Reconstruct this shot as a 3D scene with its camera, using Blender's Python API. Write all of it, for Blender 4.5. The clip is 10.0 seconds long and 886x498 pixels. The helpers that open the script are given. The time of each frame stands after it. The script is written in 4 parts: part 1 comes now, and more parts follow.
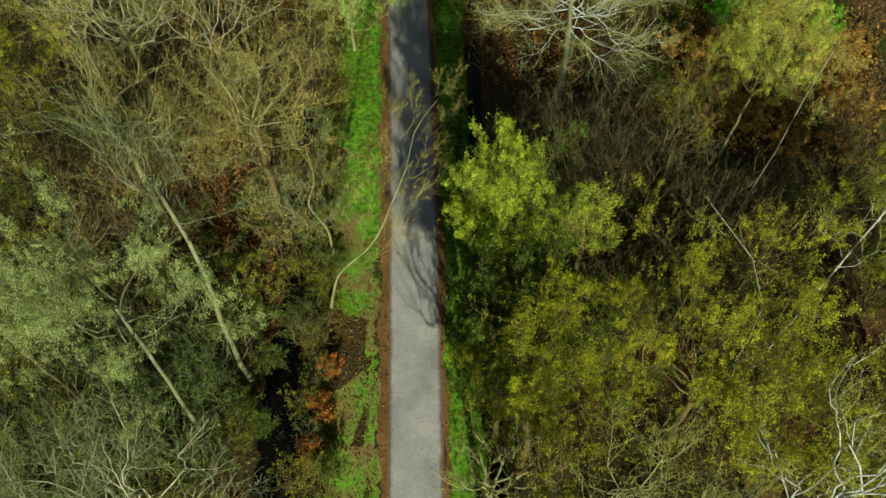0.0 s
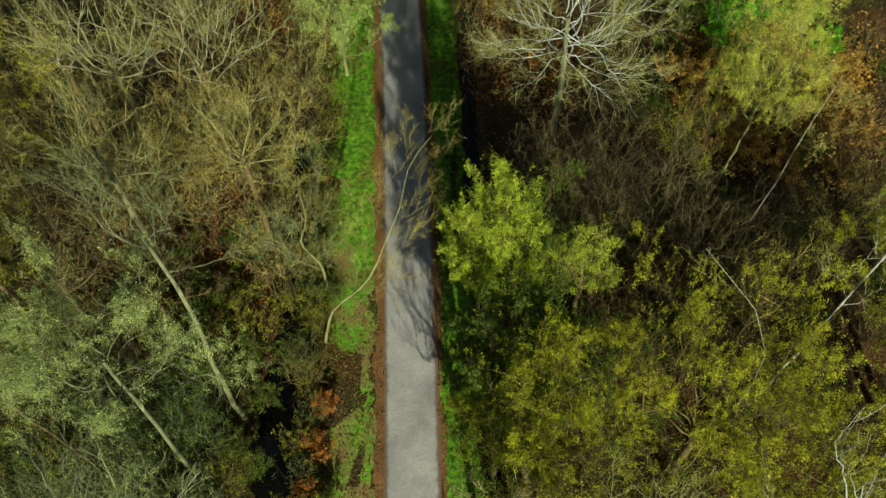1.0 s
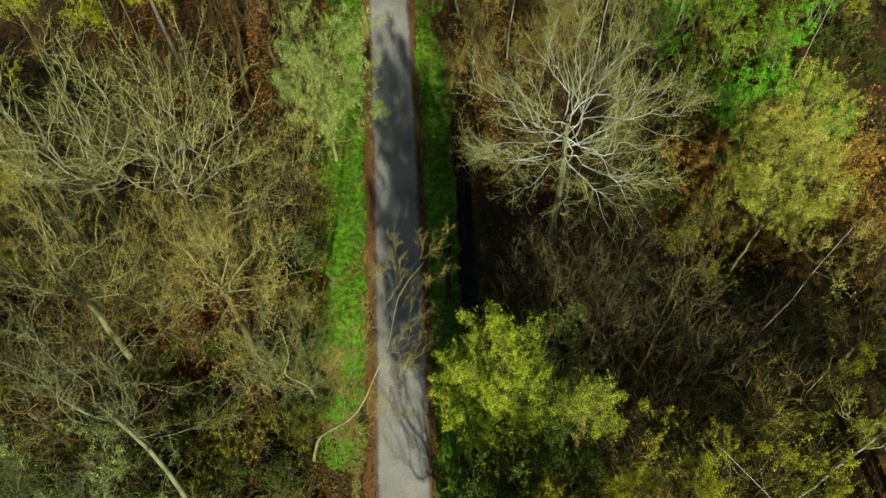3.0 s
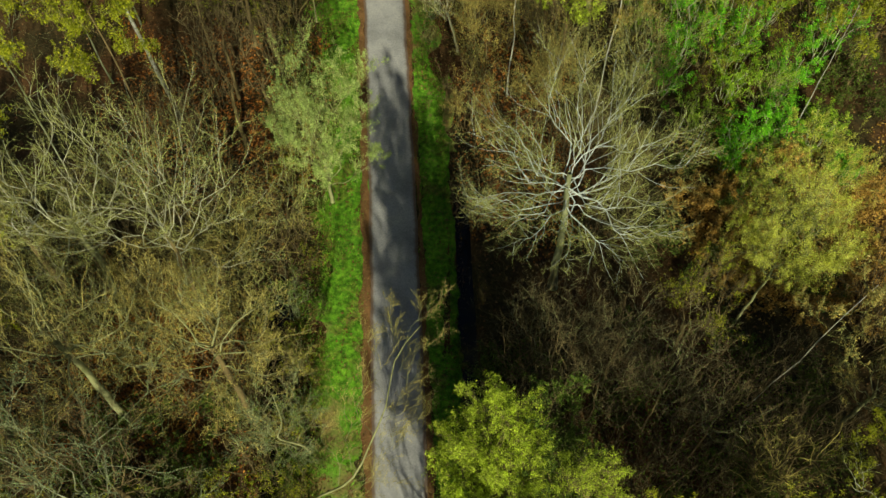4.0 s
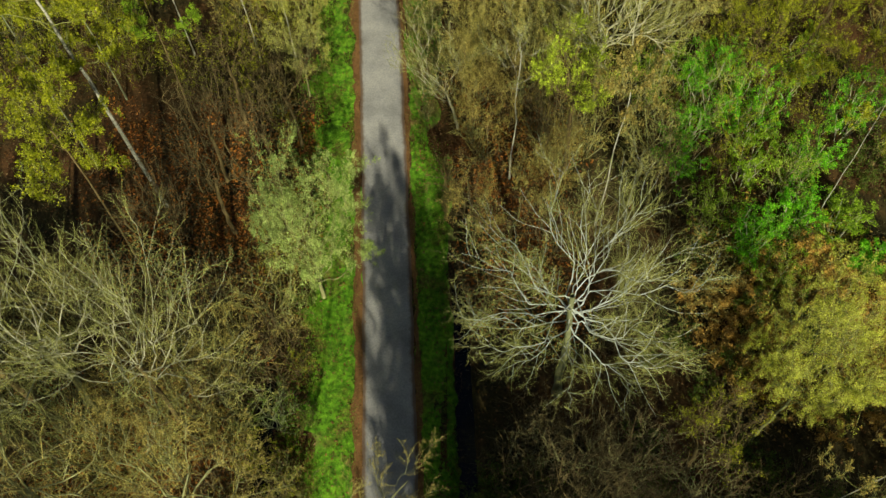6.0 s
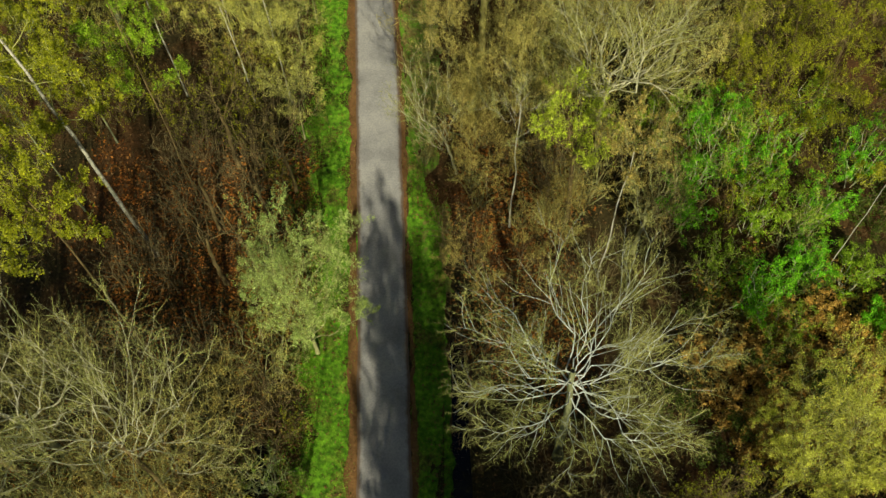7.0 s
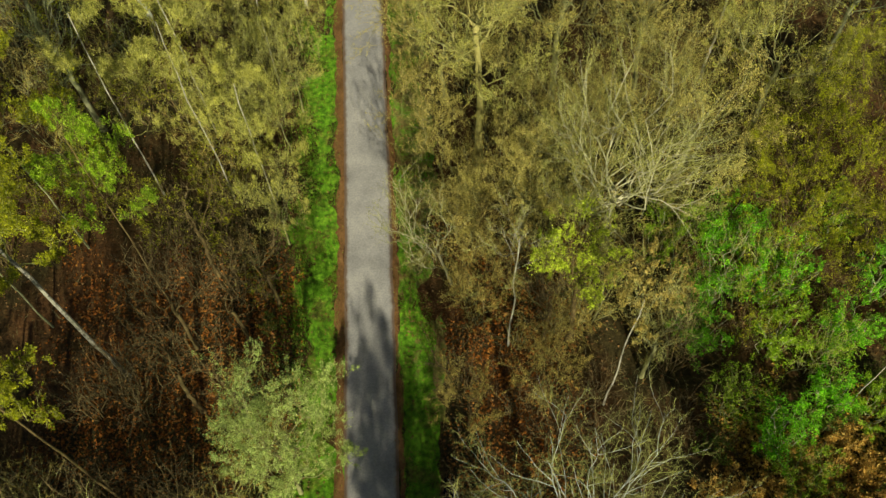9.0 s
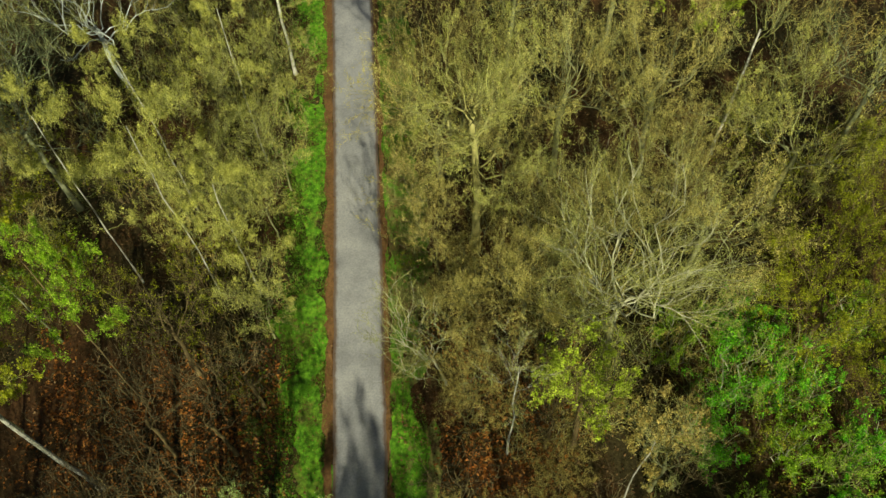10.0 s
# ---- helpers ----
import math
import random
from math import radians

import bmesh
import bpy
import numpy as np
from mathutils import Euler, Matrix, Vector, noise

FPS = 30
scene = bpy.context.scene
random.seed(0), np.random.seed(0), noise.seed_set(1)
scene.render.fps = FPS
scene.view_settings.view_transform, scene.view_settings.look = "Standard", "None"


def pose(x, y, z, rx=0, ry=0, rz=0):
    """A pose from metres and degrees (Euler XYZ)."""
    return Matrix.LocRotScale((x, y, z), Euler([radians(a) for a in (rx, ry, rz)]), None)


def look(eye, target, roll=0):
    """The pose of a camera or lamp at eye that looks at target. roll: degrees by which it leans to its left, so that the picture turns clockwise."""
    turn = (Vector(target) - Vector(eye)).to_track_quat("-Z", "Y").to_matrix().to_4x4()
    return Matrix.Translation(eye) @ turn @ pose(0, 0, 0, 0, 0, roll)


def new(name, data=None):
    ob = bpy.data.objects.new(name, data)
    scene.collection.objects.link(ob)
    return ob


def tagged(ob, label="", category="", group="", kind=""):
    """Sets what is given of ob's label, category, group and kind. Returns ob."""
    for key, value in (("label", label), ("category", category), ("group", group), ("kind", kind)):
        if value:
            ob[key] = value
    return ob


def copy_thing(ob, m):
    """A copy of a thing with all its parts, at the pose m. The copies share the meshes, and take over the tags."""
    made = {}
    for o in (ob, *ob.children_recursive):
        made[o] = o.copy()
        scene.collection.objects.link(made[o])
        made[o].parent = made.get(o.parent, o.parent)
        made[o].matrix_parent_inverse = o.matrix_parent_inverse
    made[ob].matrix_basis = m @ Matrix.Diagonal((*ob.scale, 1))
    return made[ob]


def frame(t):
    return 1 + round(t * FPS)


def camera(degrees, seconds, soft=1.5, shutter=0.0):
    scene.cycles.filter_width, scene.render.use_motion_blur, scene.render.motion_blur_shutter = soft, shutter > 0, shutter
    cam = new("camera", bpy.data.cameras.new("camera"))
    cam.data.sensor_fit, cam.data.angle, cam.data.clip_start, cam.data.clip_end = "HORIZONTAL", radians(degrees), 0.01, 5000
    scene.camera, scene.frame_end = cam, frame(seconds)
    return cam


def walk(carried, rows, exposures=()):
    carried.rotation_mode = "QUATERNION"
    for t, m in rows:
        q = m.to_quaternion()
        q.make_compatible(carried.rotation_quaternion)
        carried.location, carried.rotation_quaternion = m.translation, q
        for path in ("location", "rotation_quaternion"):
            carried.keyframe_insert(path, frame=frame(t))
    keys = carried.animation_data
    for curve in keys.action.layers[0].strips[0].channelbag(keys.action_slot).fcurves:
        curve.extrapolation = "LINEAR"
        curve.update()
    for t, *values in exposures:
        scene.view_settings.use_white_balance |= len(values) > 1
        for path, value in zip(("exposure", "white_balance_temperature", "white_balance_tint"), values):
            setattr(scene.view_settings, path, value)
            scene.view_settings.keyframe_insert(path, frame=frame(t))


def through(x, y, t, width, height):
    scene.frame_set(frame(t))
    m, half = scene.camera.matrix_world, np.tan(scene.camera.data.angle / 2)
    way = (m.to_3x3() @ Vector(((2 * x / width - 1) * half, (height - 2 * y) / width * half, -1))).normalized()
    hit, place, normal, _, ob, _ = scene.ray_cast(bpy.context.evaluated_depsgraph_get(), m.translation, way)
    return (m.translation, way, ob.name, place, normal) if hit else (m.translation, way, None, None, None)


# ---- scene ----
cam = camera(52.7, 10.0, soft=1.5)
PATH = [
    (0, (0.192, -0.794, 46.5), (0.172, 0.21, 44.771), -0.3),
    (0.5, (0.198, 0.005, 46.606), (0.182, 1.006, 44.874), -0.4),
    (1, (0.248, 1.295, 46.741), (0.235, 2.297, 45.01), -0.5),
    (1.5, (0.309, 2.934, 46.92), (0.297, 3.934, 45.188), -0.6),
    (2, (0.413, 4.786, 47.149), (0.401, 5.782, 45.414), -0.8),
    (2.5, (0.564, 6.531, 47.358), (0.549, 7.524, 45.622), -1.0),
    (4, (0.672, 10.809, 47.565), (0.659, 11.815, 45.837), -1.0),
    (4.5, (0.852, 12.424, 47.589), (0.832, 13.428, 45.859), -1.4),
    (5, (1.109, 14.079, 47.605), (1.081, 15.084, 45.876), -1.8),
    (5.5, (1.435, 15.755, 47.628), (1.397, 16.763, 45.902), -2.3),
    (7, (2.126, 21.031, 47.815), (2.069, 22.039, 46.089), -3.2),
    (7.5, (2.362, 22.855, 47.953), (2.299, 23.86, 46.225), -3.6),
    (8, (2.527, 24.587, 48.001), (2.462, 25.596, 46.275), -3.8),
    (8.5, (2.592, 26.586, 47.861), (2.529, 27.597, 46.137), -3.7),
    (9.0, (2.6, 29.05, 47.86), (2.537, 30.061, 46.136), -3.7),
    (9.5, (2.7, 31.85, 47.86), (2.637, 32.861, 46.136), -3.7),
    (10.0, (2.85, 35.5, 47.86), (2.787, 36.511, 46.136), -3.7),
]
walk(cam, [(t, look(eye, target, roll)) for t, eye, target, roll in PATH],
     exposures=[(0.0, -0.04, 6250, 6.5), (2.5, 0.0, 6400, 8), (5.5, 0.04, 6500, 9.5), (7.5, 0.09, 6750, 12), (9.5, 0.08, 6800, 12), (10.0, 0.04, 6450, 7.5)])

# ---- light ----
SUN_EL = radians(27.5)
sun_way = Vector((0.185 * math.cos(SUN_EL), -0.983 * math.cos(SUN_EL), math.sin(SUN_EL))).normalized()
world = bpy.data.worlds.new("sky")
world.use_nodes = True
scene.world = world
wn = world.node_tree
sky = wn.nodes.new("ShaderNodeTexSky")
sky.sky_type, sky.sun_disc = "NISHITA", False
sky.sun_elevation, sky.sun_rotation = SUN_EL, math.atan2(sun_way.x, sun_way.y)
wn.links.new(sky.outputs[0], wn.nodes["Background"].inputs[0])
wn.nodes["Background"].inputs[1].default_value = 0.039
sun = new("sun", bpy.data.lights.new("sun", "SUN"))
sun.data.energy, sun.data.angle, sun.data.color = 6.2, radians(0.6), (1.0, 0.935, 0.67)
sun.matrix_world = Matrix.Translation((0, 0, 80)) @ sun_way.to_track_quat("Z", "Y").to_matrix().to_4x4()


# ---- materials ----
def shader(name, rough=0.85):
    m = bpy.data.materials.new(name)
    m.use_nodes = True
    t = m.node_tree
    b = t.nodes["Principled BSDF"]
    b.inputs["Roughness"].default_value = rough
    b.inputs["Specular IOR Level"].default_value = 0.25
    return m, t, b


def ramp(t, stops):
    r = t.nodes.new("ShaderNodeValToRGB")
    while len(r.color_ramp.elements) < len(stops):
        r.color_ramp.elements.new(0.5)
    for e, (p, c) in zip(r.color_ramp.elements, stops):
        e.position, e.color = p, (*c, 1)
    return r


def noise_node(t, scale, detail=4, stretch=None, rough=0.6):
    n = t.nodes.new("ShaderNodeTexNoise")
    n.inputs["Scale"].default_value, n.inputs["Detail"].default_value = scale, detail
    n.inputs["Roughness"].default_value = rough
    c = t.nodes.new("ShaderNodeTexCoord")
    if stretch:
        mp = t.nodes.new("ShaderNodeMapping")
        mp.inputs["Scale"].default_value = stretch
        t.links.new(c.outputs["Object"], mp.inputs[0])
        t.links.new(mp.outputs[0], n.inputs[0])
    else:
        t.links.new(c.outputs["Object"], n.inputs[0])
    return n


def mixc(t, fac, a, b, kind="MIX"):
    m = t.nodes.new("ShaderNodeMix")
    m.data_type, m.blend_type = "RGBA", kind
    for sock, v in ((m.inputs[0], fac), (m.inputs[6], a), (m.inputs[7], b)):
        if hasattr(v, "links"):
            t.links.new(v, sock)
        elif isinstance(v, tuple):
            sock.default_value = (*v, 1)
        else:
            sock.default_value = v
    return m.outputs[2]


def bump(t, b, h, strength=0.5, dist=0.05):
    n = t.nodes.new("ShaderNodeBump")
    n.inputs["Strength"].default_value, n.inputs["Distance"].default_value = strength, dist
    t.links.new(h, n.inputs["Height"])
    t.links.new(n.outputs[0], b.inputs["Normal"])


def layered(name, coarse, fine, scale=0.35, fine_scale=9.0, rough=0.9, relief=0.06):
    """A ground surface: large patches of one ramp, broken up by a fine ramp."""
    m, t, b = shader(name, rough)
    n1, n2 = noise_node(t, scale, 6), noise_node(t, fine_scale, 5)
    r1, r2 = ramp(t, coarse), ramp(t, fine)
    t.links.new(n1.outputs[0], r1.inputs[0])
    t.links.new(n2.outputs[0], r2.inputs[0])
    t.links.new(mixc(t, 0.85, r1.outputs[0], r2.outputs[0], "MULTIPLY"), b.inputs[0])
    bump(t, b, n2.outputs[0], 0.8, relief)
    return m


def bark(name, dark, light, scale=3.0, bands=False, vary=False, moss_part=0.8):
    m, t, b = shader(name, 0.9)
    n1 = noise_node(t, scale, 5, (1, 1, 3.5) if bands else (1, 1, 0.3))
    r = ramp(t, [(0.30, dark), (0.52 if bands else 0.68, light)])
    t.links.new(n1.outputs[0], r.inputs[0])
    n2 = noise_node(t, 0.5, 3)
    moss = ramp(t, [(0.4, (1, 1, 1)), (0.75, (0.72, 0.80, 0.55))])
    t.links.new(n2.outputs[0], moss.inputs[0])
    colour = mixc(t, moss_part, r.outputs[0], moss.outputs[0], "MULTIPLY")
    if vary:
        g = t.nodes.new("ShaderNodeNewGeometry")
        v = ramp(t, [(0.0, (0.32, 0.29, 0.25)), (0.6, (0.9, 0.9, 0.9)), (1.0, (1.55, 1.55, 1.55))])
        t.links.new(g.outputs["Random Per Island"], v.inputs[0])
        colour = mixc(t, 1.0, colour, v.outputs[0], "MULTIPLY")
    t.links.new(colour, b.inputs[0])
    bump(t, b, n1.outputs[0], 0.5, 0.02)
    return m


def leafy(name, a, c, d, through=0.35):
    """Thin leaves: each differs from its neighbour, and some light passes through."""
    m, t, b = shader(name, 0.6)
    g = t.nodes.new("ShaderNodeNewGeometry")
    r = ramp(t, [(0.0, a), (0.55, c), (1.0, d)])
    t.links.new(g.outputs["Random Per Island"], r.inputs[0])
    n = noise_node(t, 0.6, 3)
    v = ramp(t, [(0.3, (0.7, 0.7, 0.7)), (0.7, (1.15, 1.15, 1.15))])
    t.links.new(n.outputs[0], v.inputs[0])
    # Clump-sized noise puts bright tufts and dark gaps into the leaf colour.
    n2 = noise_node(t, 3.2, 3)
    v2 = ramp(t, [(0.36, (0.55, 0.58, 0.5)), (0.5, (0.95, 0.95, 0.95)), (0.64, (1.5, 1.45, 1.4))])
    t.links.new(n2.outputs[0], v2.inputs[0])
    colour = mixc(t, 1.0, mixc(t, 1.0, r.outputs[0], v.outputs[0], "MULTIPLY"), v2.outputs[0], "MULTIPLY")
    t.links.new(colour, b.inputs[0])
    tr = t.nodes.new("ShaderNodeBsdfTranslucent")
    t.links.new(colour, tr.inputs[0])
    mx = t.nodes.new("ShaderNodeMixShader")
    mx.inputs[0].default_value = through
    t.links.new(b.outputs[0], mx.inputs[1])
    t.links.new(tr.outputs[0], mx.inputs[2])
    t.links.new(mx.outputs[0], t.nodes["Material Output"].inputs[0])
    return m


GRAVEL = layered("path_surface", [(0.3, (0.235, 0.24, 0.248)), (0.5, (0.33, 0.335, 0.342)), (0.7, (0.41, 0.41, 0.408))],
                 [(0.25, (0.70, 0.70, 0.72)), (0.5, (0.95, 0.95, 0.95)), (0.7, (1.15, 1.14, 1.1))], 0.45, 9, 0.9, 0.01)
SOIL = layered("soil", [(0.3, (0.11, 0.06, 0.020)), (0.7, (0.23, 0.125, 0.048))],
               [(0.3, (0.6, 0.6, 0.6)), (0.7, (1.25, 1.2, 1.15))], 0.8, 7, 0.95, 0.03)
LITTER = layered("leaf_litter", [(0.32, (0.030, 0.030, 0.009)), (0.46, (0.055, 0.044, 0.014)), (0.60, (0.115, 0.057, 0.020)), (0.74, (0.08, 0.055, 0.020))],
                 [(0.3, (0.30, 0.30, 0.28)), (0.7, (1.3, 1.25, 1.2))], 0.12, 5, 0.95, 0.10)
# The fine ramp's dark end paints patches of shade into the grass.
TURF = layered("turf", [(0.32, (0.18, 0.135, 0.045)), (0.40, (0.15, 0.22, 0.025)), (0.50, (0.11, 0.29, 0.014)), (0.64, (0.17, 0.38, 0.022)), (0.78, (0.29, 0.39, 0.05))],
               [(0.34, (0.22, 0.28, 0.22)), (0.5, (0.75, 0.8, 0.7)), (0.68, (1.4, 1.35, 1.2))], 0.55, 3.2, 0.95, 0.05)
TURF_DRY = layered("leafy_turf", [(0.36, (0.21, 0.145, 0.06)), (0.47, (0.20, 0.22, 0.055)), (0.58, (0.14, 0.31, 0.025))],
                   [(0.3, (0.55, 0.6, 0.5)), (0.7, (1.2, 1.2, 1.1))], 0.6, 6, 0.95, 0.05)


def dirty_edges(m):
    """Soil trodden and washed in from both edges of the path."""
    t = m.node_tree
    b = t.nodes["Principled BSDF"]
    was = b.inputs[0].links[0].from_socket
    at = t.nodes.new("ShaderNodeAttribute")
    at.attribute_name = "edge"
    n = noise_node(t, 2.2, 5)
    add = t.nodes.new("ShaderNodeMath")
    add.operation, add.inputs[1].default_value = "MULTIPLY_ADD", 0.55
    t.links.new(n.outputs[0], add.inputs[0])
    t.links.new(at.outputs["Fac"], add.inputs[2])
    r = ramp(t, [(0.62, (0, 0, 0)), (1.15, (0.85, 0.85, 0.85))])
    t.links.new(add.outputs[0], r.inputs[0])
    t.links.new(mixc(t, r.outputs[0], was, (0.12, 0.07, 0.036)), b.inputs[0])


dirty_edges(GRAVEL)
BLADE = leafy("grass_blades", (0.09, 0.26, 0.008), (0.16, 0.42, 0.015), (0.33, 0.50, 0.055), 0.35)
DRY = leafy("fallen_leaves", (0.10, 0.045, 0.012), (0.17, 0.085, 0.025), (0.28, 0.18, 0.075), 0.1)
OAK_BARK = bark("pale_grey_bark", (0.31, 0.345, 0.325), (0.56, 0.61, 0.595), moss_part=0.45)
ASH_BARK = bark("grey_green_bark", (0.11, 0.125, 0.06), (0.27, 0.285, 0.17))
BEIGE_BARK = bark("beige_bark", (0.14, 0.145, 0.06), (0.32, 0.325, 0.16))
WHITE_BARK = bark("silver_bark", (0.10, 0.09, 0.07), (0.58, 0.57, 0.50), 2.2, True)
BROWN_BARK = bark("brown_bark", (0.07, 0.05, 0.02), (0.20, 0.15, 0.065))
LIMB_GREY = bark("weathered_bark", (0.27, 0.27, 0.175), (0.54, 0.53, 0.385))
BIRCH_DIM = bark("dull_birch_bark", (0.06, 0.055, 0.04), (0.42, 0.41, 0.35), 3.5, True)
YELLOW_BARK = bark("lichened_bark", (0.16, 0.15, 0.04), (0.42, 0.39, 0.15))
TWIG_BEIGE = bark("beige_twigs", (0.235, 0.25, 0.075), (0.455, 0.472, 0.16), vary=True)
TWIG_TAN = bark("tan_twigs", (0.31, 0.26, 0.068), (0.57, 0.49, 0.15), vary=True)
TWIG_GREEN = bark("mossy_twigs", (0.145, 0.185, 0.075), (0.285, 0.345, 0.17), vary=True)
TWIG_BROWN = bark("brown_twigs", (0.105, 0.085, 0.040), (0.235, 0.19, 0.09), vary=True)
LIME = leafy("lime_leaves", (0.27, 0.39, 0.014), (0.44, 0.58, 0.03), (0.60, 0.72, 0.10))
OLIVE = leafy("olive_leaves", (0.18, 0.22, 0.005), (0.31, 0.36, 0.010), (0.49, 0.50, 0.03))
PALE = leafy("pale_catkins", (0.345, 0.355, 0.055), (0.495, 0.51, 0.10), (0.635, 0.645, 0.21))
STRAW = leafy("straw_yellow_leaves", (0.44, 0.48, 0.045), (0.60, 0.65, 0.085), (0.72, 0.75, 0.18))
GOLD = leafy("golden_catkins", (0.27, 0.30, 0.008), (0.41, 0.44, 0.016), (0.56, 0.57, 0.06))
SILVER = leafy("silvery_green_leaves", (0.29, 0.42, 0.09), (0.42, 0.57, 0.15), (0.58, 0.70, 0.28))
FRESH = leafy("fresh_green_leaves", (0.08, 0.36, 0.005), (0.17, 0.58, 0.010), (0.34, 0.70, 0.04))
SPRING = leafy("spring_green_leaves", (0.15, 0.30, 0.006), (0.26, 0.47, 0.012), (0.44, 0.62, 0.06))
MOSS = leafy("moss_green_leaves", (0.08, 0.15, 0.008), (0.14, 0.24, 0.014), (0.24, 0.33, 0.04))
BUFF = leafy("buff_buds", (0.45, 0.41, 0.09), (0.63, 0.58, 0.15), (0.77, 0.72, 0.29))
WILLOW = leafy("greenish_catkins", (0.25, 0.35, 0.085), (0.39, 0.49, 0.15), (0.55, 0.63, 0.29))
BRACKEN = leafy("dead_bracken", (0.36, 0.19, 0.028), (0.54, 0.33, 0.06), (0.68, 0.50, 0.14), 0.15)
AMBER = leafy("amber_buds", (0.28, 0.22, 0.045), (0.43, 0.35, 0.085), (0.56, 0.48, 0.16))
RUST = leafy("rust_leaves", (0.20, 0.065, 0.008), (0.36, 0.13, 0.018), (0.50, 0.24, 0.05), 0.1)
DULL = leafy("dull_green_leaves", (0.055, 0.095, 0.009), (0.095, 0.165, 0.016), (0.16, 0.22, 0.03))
WATER, wt, wb = shader("ditch_water", 0.04)
wb.inputs[0].default_value = (0.003, 0.003, 0.003, 1)
wb.inputs["Specular IOR Level"].default_value = 0.35
bump(wt, wb, noise_node(wt, 2.5, 2).outputs[0], 0.06, 0.02)


# ---- mesh tools ----
def quads(name, verts, faces, material):
    """A mesh of quads, or of triangles, from arrays."""
    me = bpy.data.meshes.new(name)
    k = faces.shape[1]
    me.vertices.add(len(verts))
    me.vertices.foreach_set("co", verts.astype(np.float32).ravel())
    me.loops.add(faces.size)
    me.loops.foreach_set("vertex_index", faces.astype(np.int32).ravel())
    me.polygons.add(len(faces))
    me.polygons.foreach_set("loop_start", np.arange(0, faces.size, k, dtype=np.int32))
    me.update(calc_edges=True)
    me.materials.append(material)
    return me


def unit(a):
    return a / np.maximum(np.linalg.norm(a, axis=-1, keepdims=True), 1e-9)


def tube_arrays(pts, rad, sides):
    """Tapering tubes along polylines: pts (n, k, 3), rad (n, k)."""
    n, k, _ = pts.shape
    chord = unit(pts[:, -1] - pts[:, 0])
    helper = np.where(np.abs(chord[:, 2:3]) > 0.8, np.array([[1.0, 0, 0]]), np.array([[0, 0, 1.0]]))
    p = unit(np.cross(chord, helper))
    q = np.cross(chord, p)
    a = np.arange(sides) * 2 * np.pi / sides
    ring = p[:, None, :] * np.cos(a)[None, :, None] + q[:, None, :] * np.sin(a)[None, :, None]
    v = pts[:, :, None, :] + rad[:, :, None, None] * ring[:, None, :, :]
    base = (np.arange(n) * k * sides)[:, None, None] + (np.arange(k - 1) * sides)[None, :, None]
    i, j = np.arange(sides)[None, None, :], (np.arange(sides) + 1)[None, None, :] % sides
    f = np.stack([base + i, base + j, base + sides + j, base + sides + i], axis=-1)
    return v.reshape(-1, 3), f.reshape(-1, 4)


def spike_arrays(pts, rad):
    """The last twigs: slim three-sided spikes, three triangles each, as quads with a folded tip."""
    n = len(pts)
    a, c = pts[:, 0], pts[:, -1]
    d = unit(c - a)
    helper = np.where(np.abs(d[:, 2:3]) > 0.8, np.array([[1.0, 0, 0]]), np.array([[0, 0, 1.0]]))
    p = unit(np.cross(d, helper)) * rad[:, :1]
    q = np.cross(d, p)
    v = np.stack([a + p, a - 0.5 * p + 0.87 * q, a - 0.5 * p - 0.87 * q, c], 1).reshape(-1, 3)
    i = np.arange(n)[:, None] * 4
    f = np.stack([i + np.array([0, 1, 3]), i + np.array([1, 2, 3]), i + np.array([2, 0, 3])], 1)
    return v, f.reshape(-1, 3)


def split(f):
    """Quads as pairs of triangles."""
    return np.concatenate([f[:, [0, 1, 2]], f[:, [0, 2, 3]]])


def joined(pieces):
    vs, fs, at = [], [], 0
    for v, f in pieces:
        vs.append(v)
        fs.append(f + at)
        at += len(v)
    return np.concatenate(vs), np.concatenate(fs)


def twig_arrays(s_pts, s_rad, t_pts, t_rad):
    v, f = tube_arrays(s_pts, s_rad, 3)
    return joined([(v, split(f)), spike_arrays(t_pts, t_rad)])


def leaf_arrays(rng, centres, size, droop=0.0, flat=0.0):
    """Small pointed leaves, one triangle each."""
    n = len(centres)
    a, b = rng.normal(size=(n, 3)), rng.normal(size=(n, 3))
    a[:, 2] -= droop
    a[:, 2] *= 1 - flat
    b[:, 2] *= 1 - flat
    a = unit(a)
    b = unit(b - (a * b).sum(1, keepdims=True) * a)
    s = size * rng.uniform(0.6, 1.3, (n, 1))
    v = np.stack([centres - a * s, centres + a * s * 0.6 + b * s * 0.7, centres + a * s * 0.6 - b * s * 0.7], axis=1)
    return v.reshape(-1, 3), np.arange(3 * n).reshape(n, 3)



def grow(rng, start, way, length, rad, k, wiggle, lift, tip=0.35):
    """Branches as polylines that wander and bend towards (or from) the sky."""
    n = len(start)
    pts = np.empty((n, k, 3))
    pts[:, 0] = start
    d = way.copy()
    step = (length / (k - 1))[:, None]
    for i in range(1, k):
        d = unit(d + rng.normal(size=(n, 3)) * wiggle + np.array([0, 0, lift]))
        pts[:, i] = pts[:, i - 1] + d * step
    return pts, rad[:, None] * np.linspace(1, tip, k)[None, :]


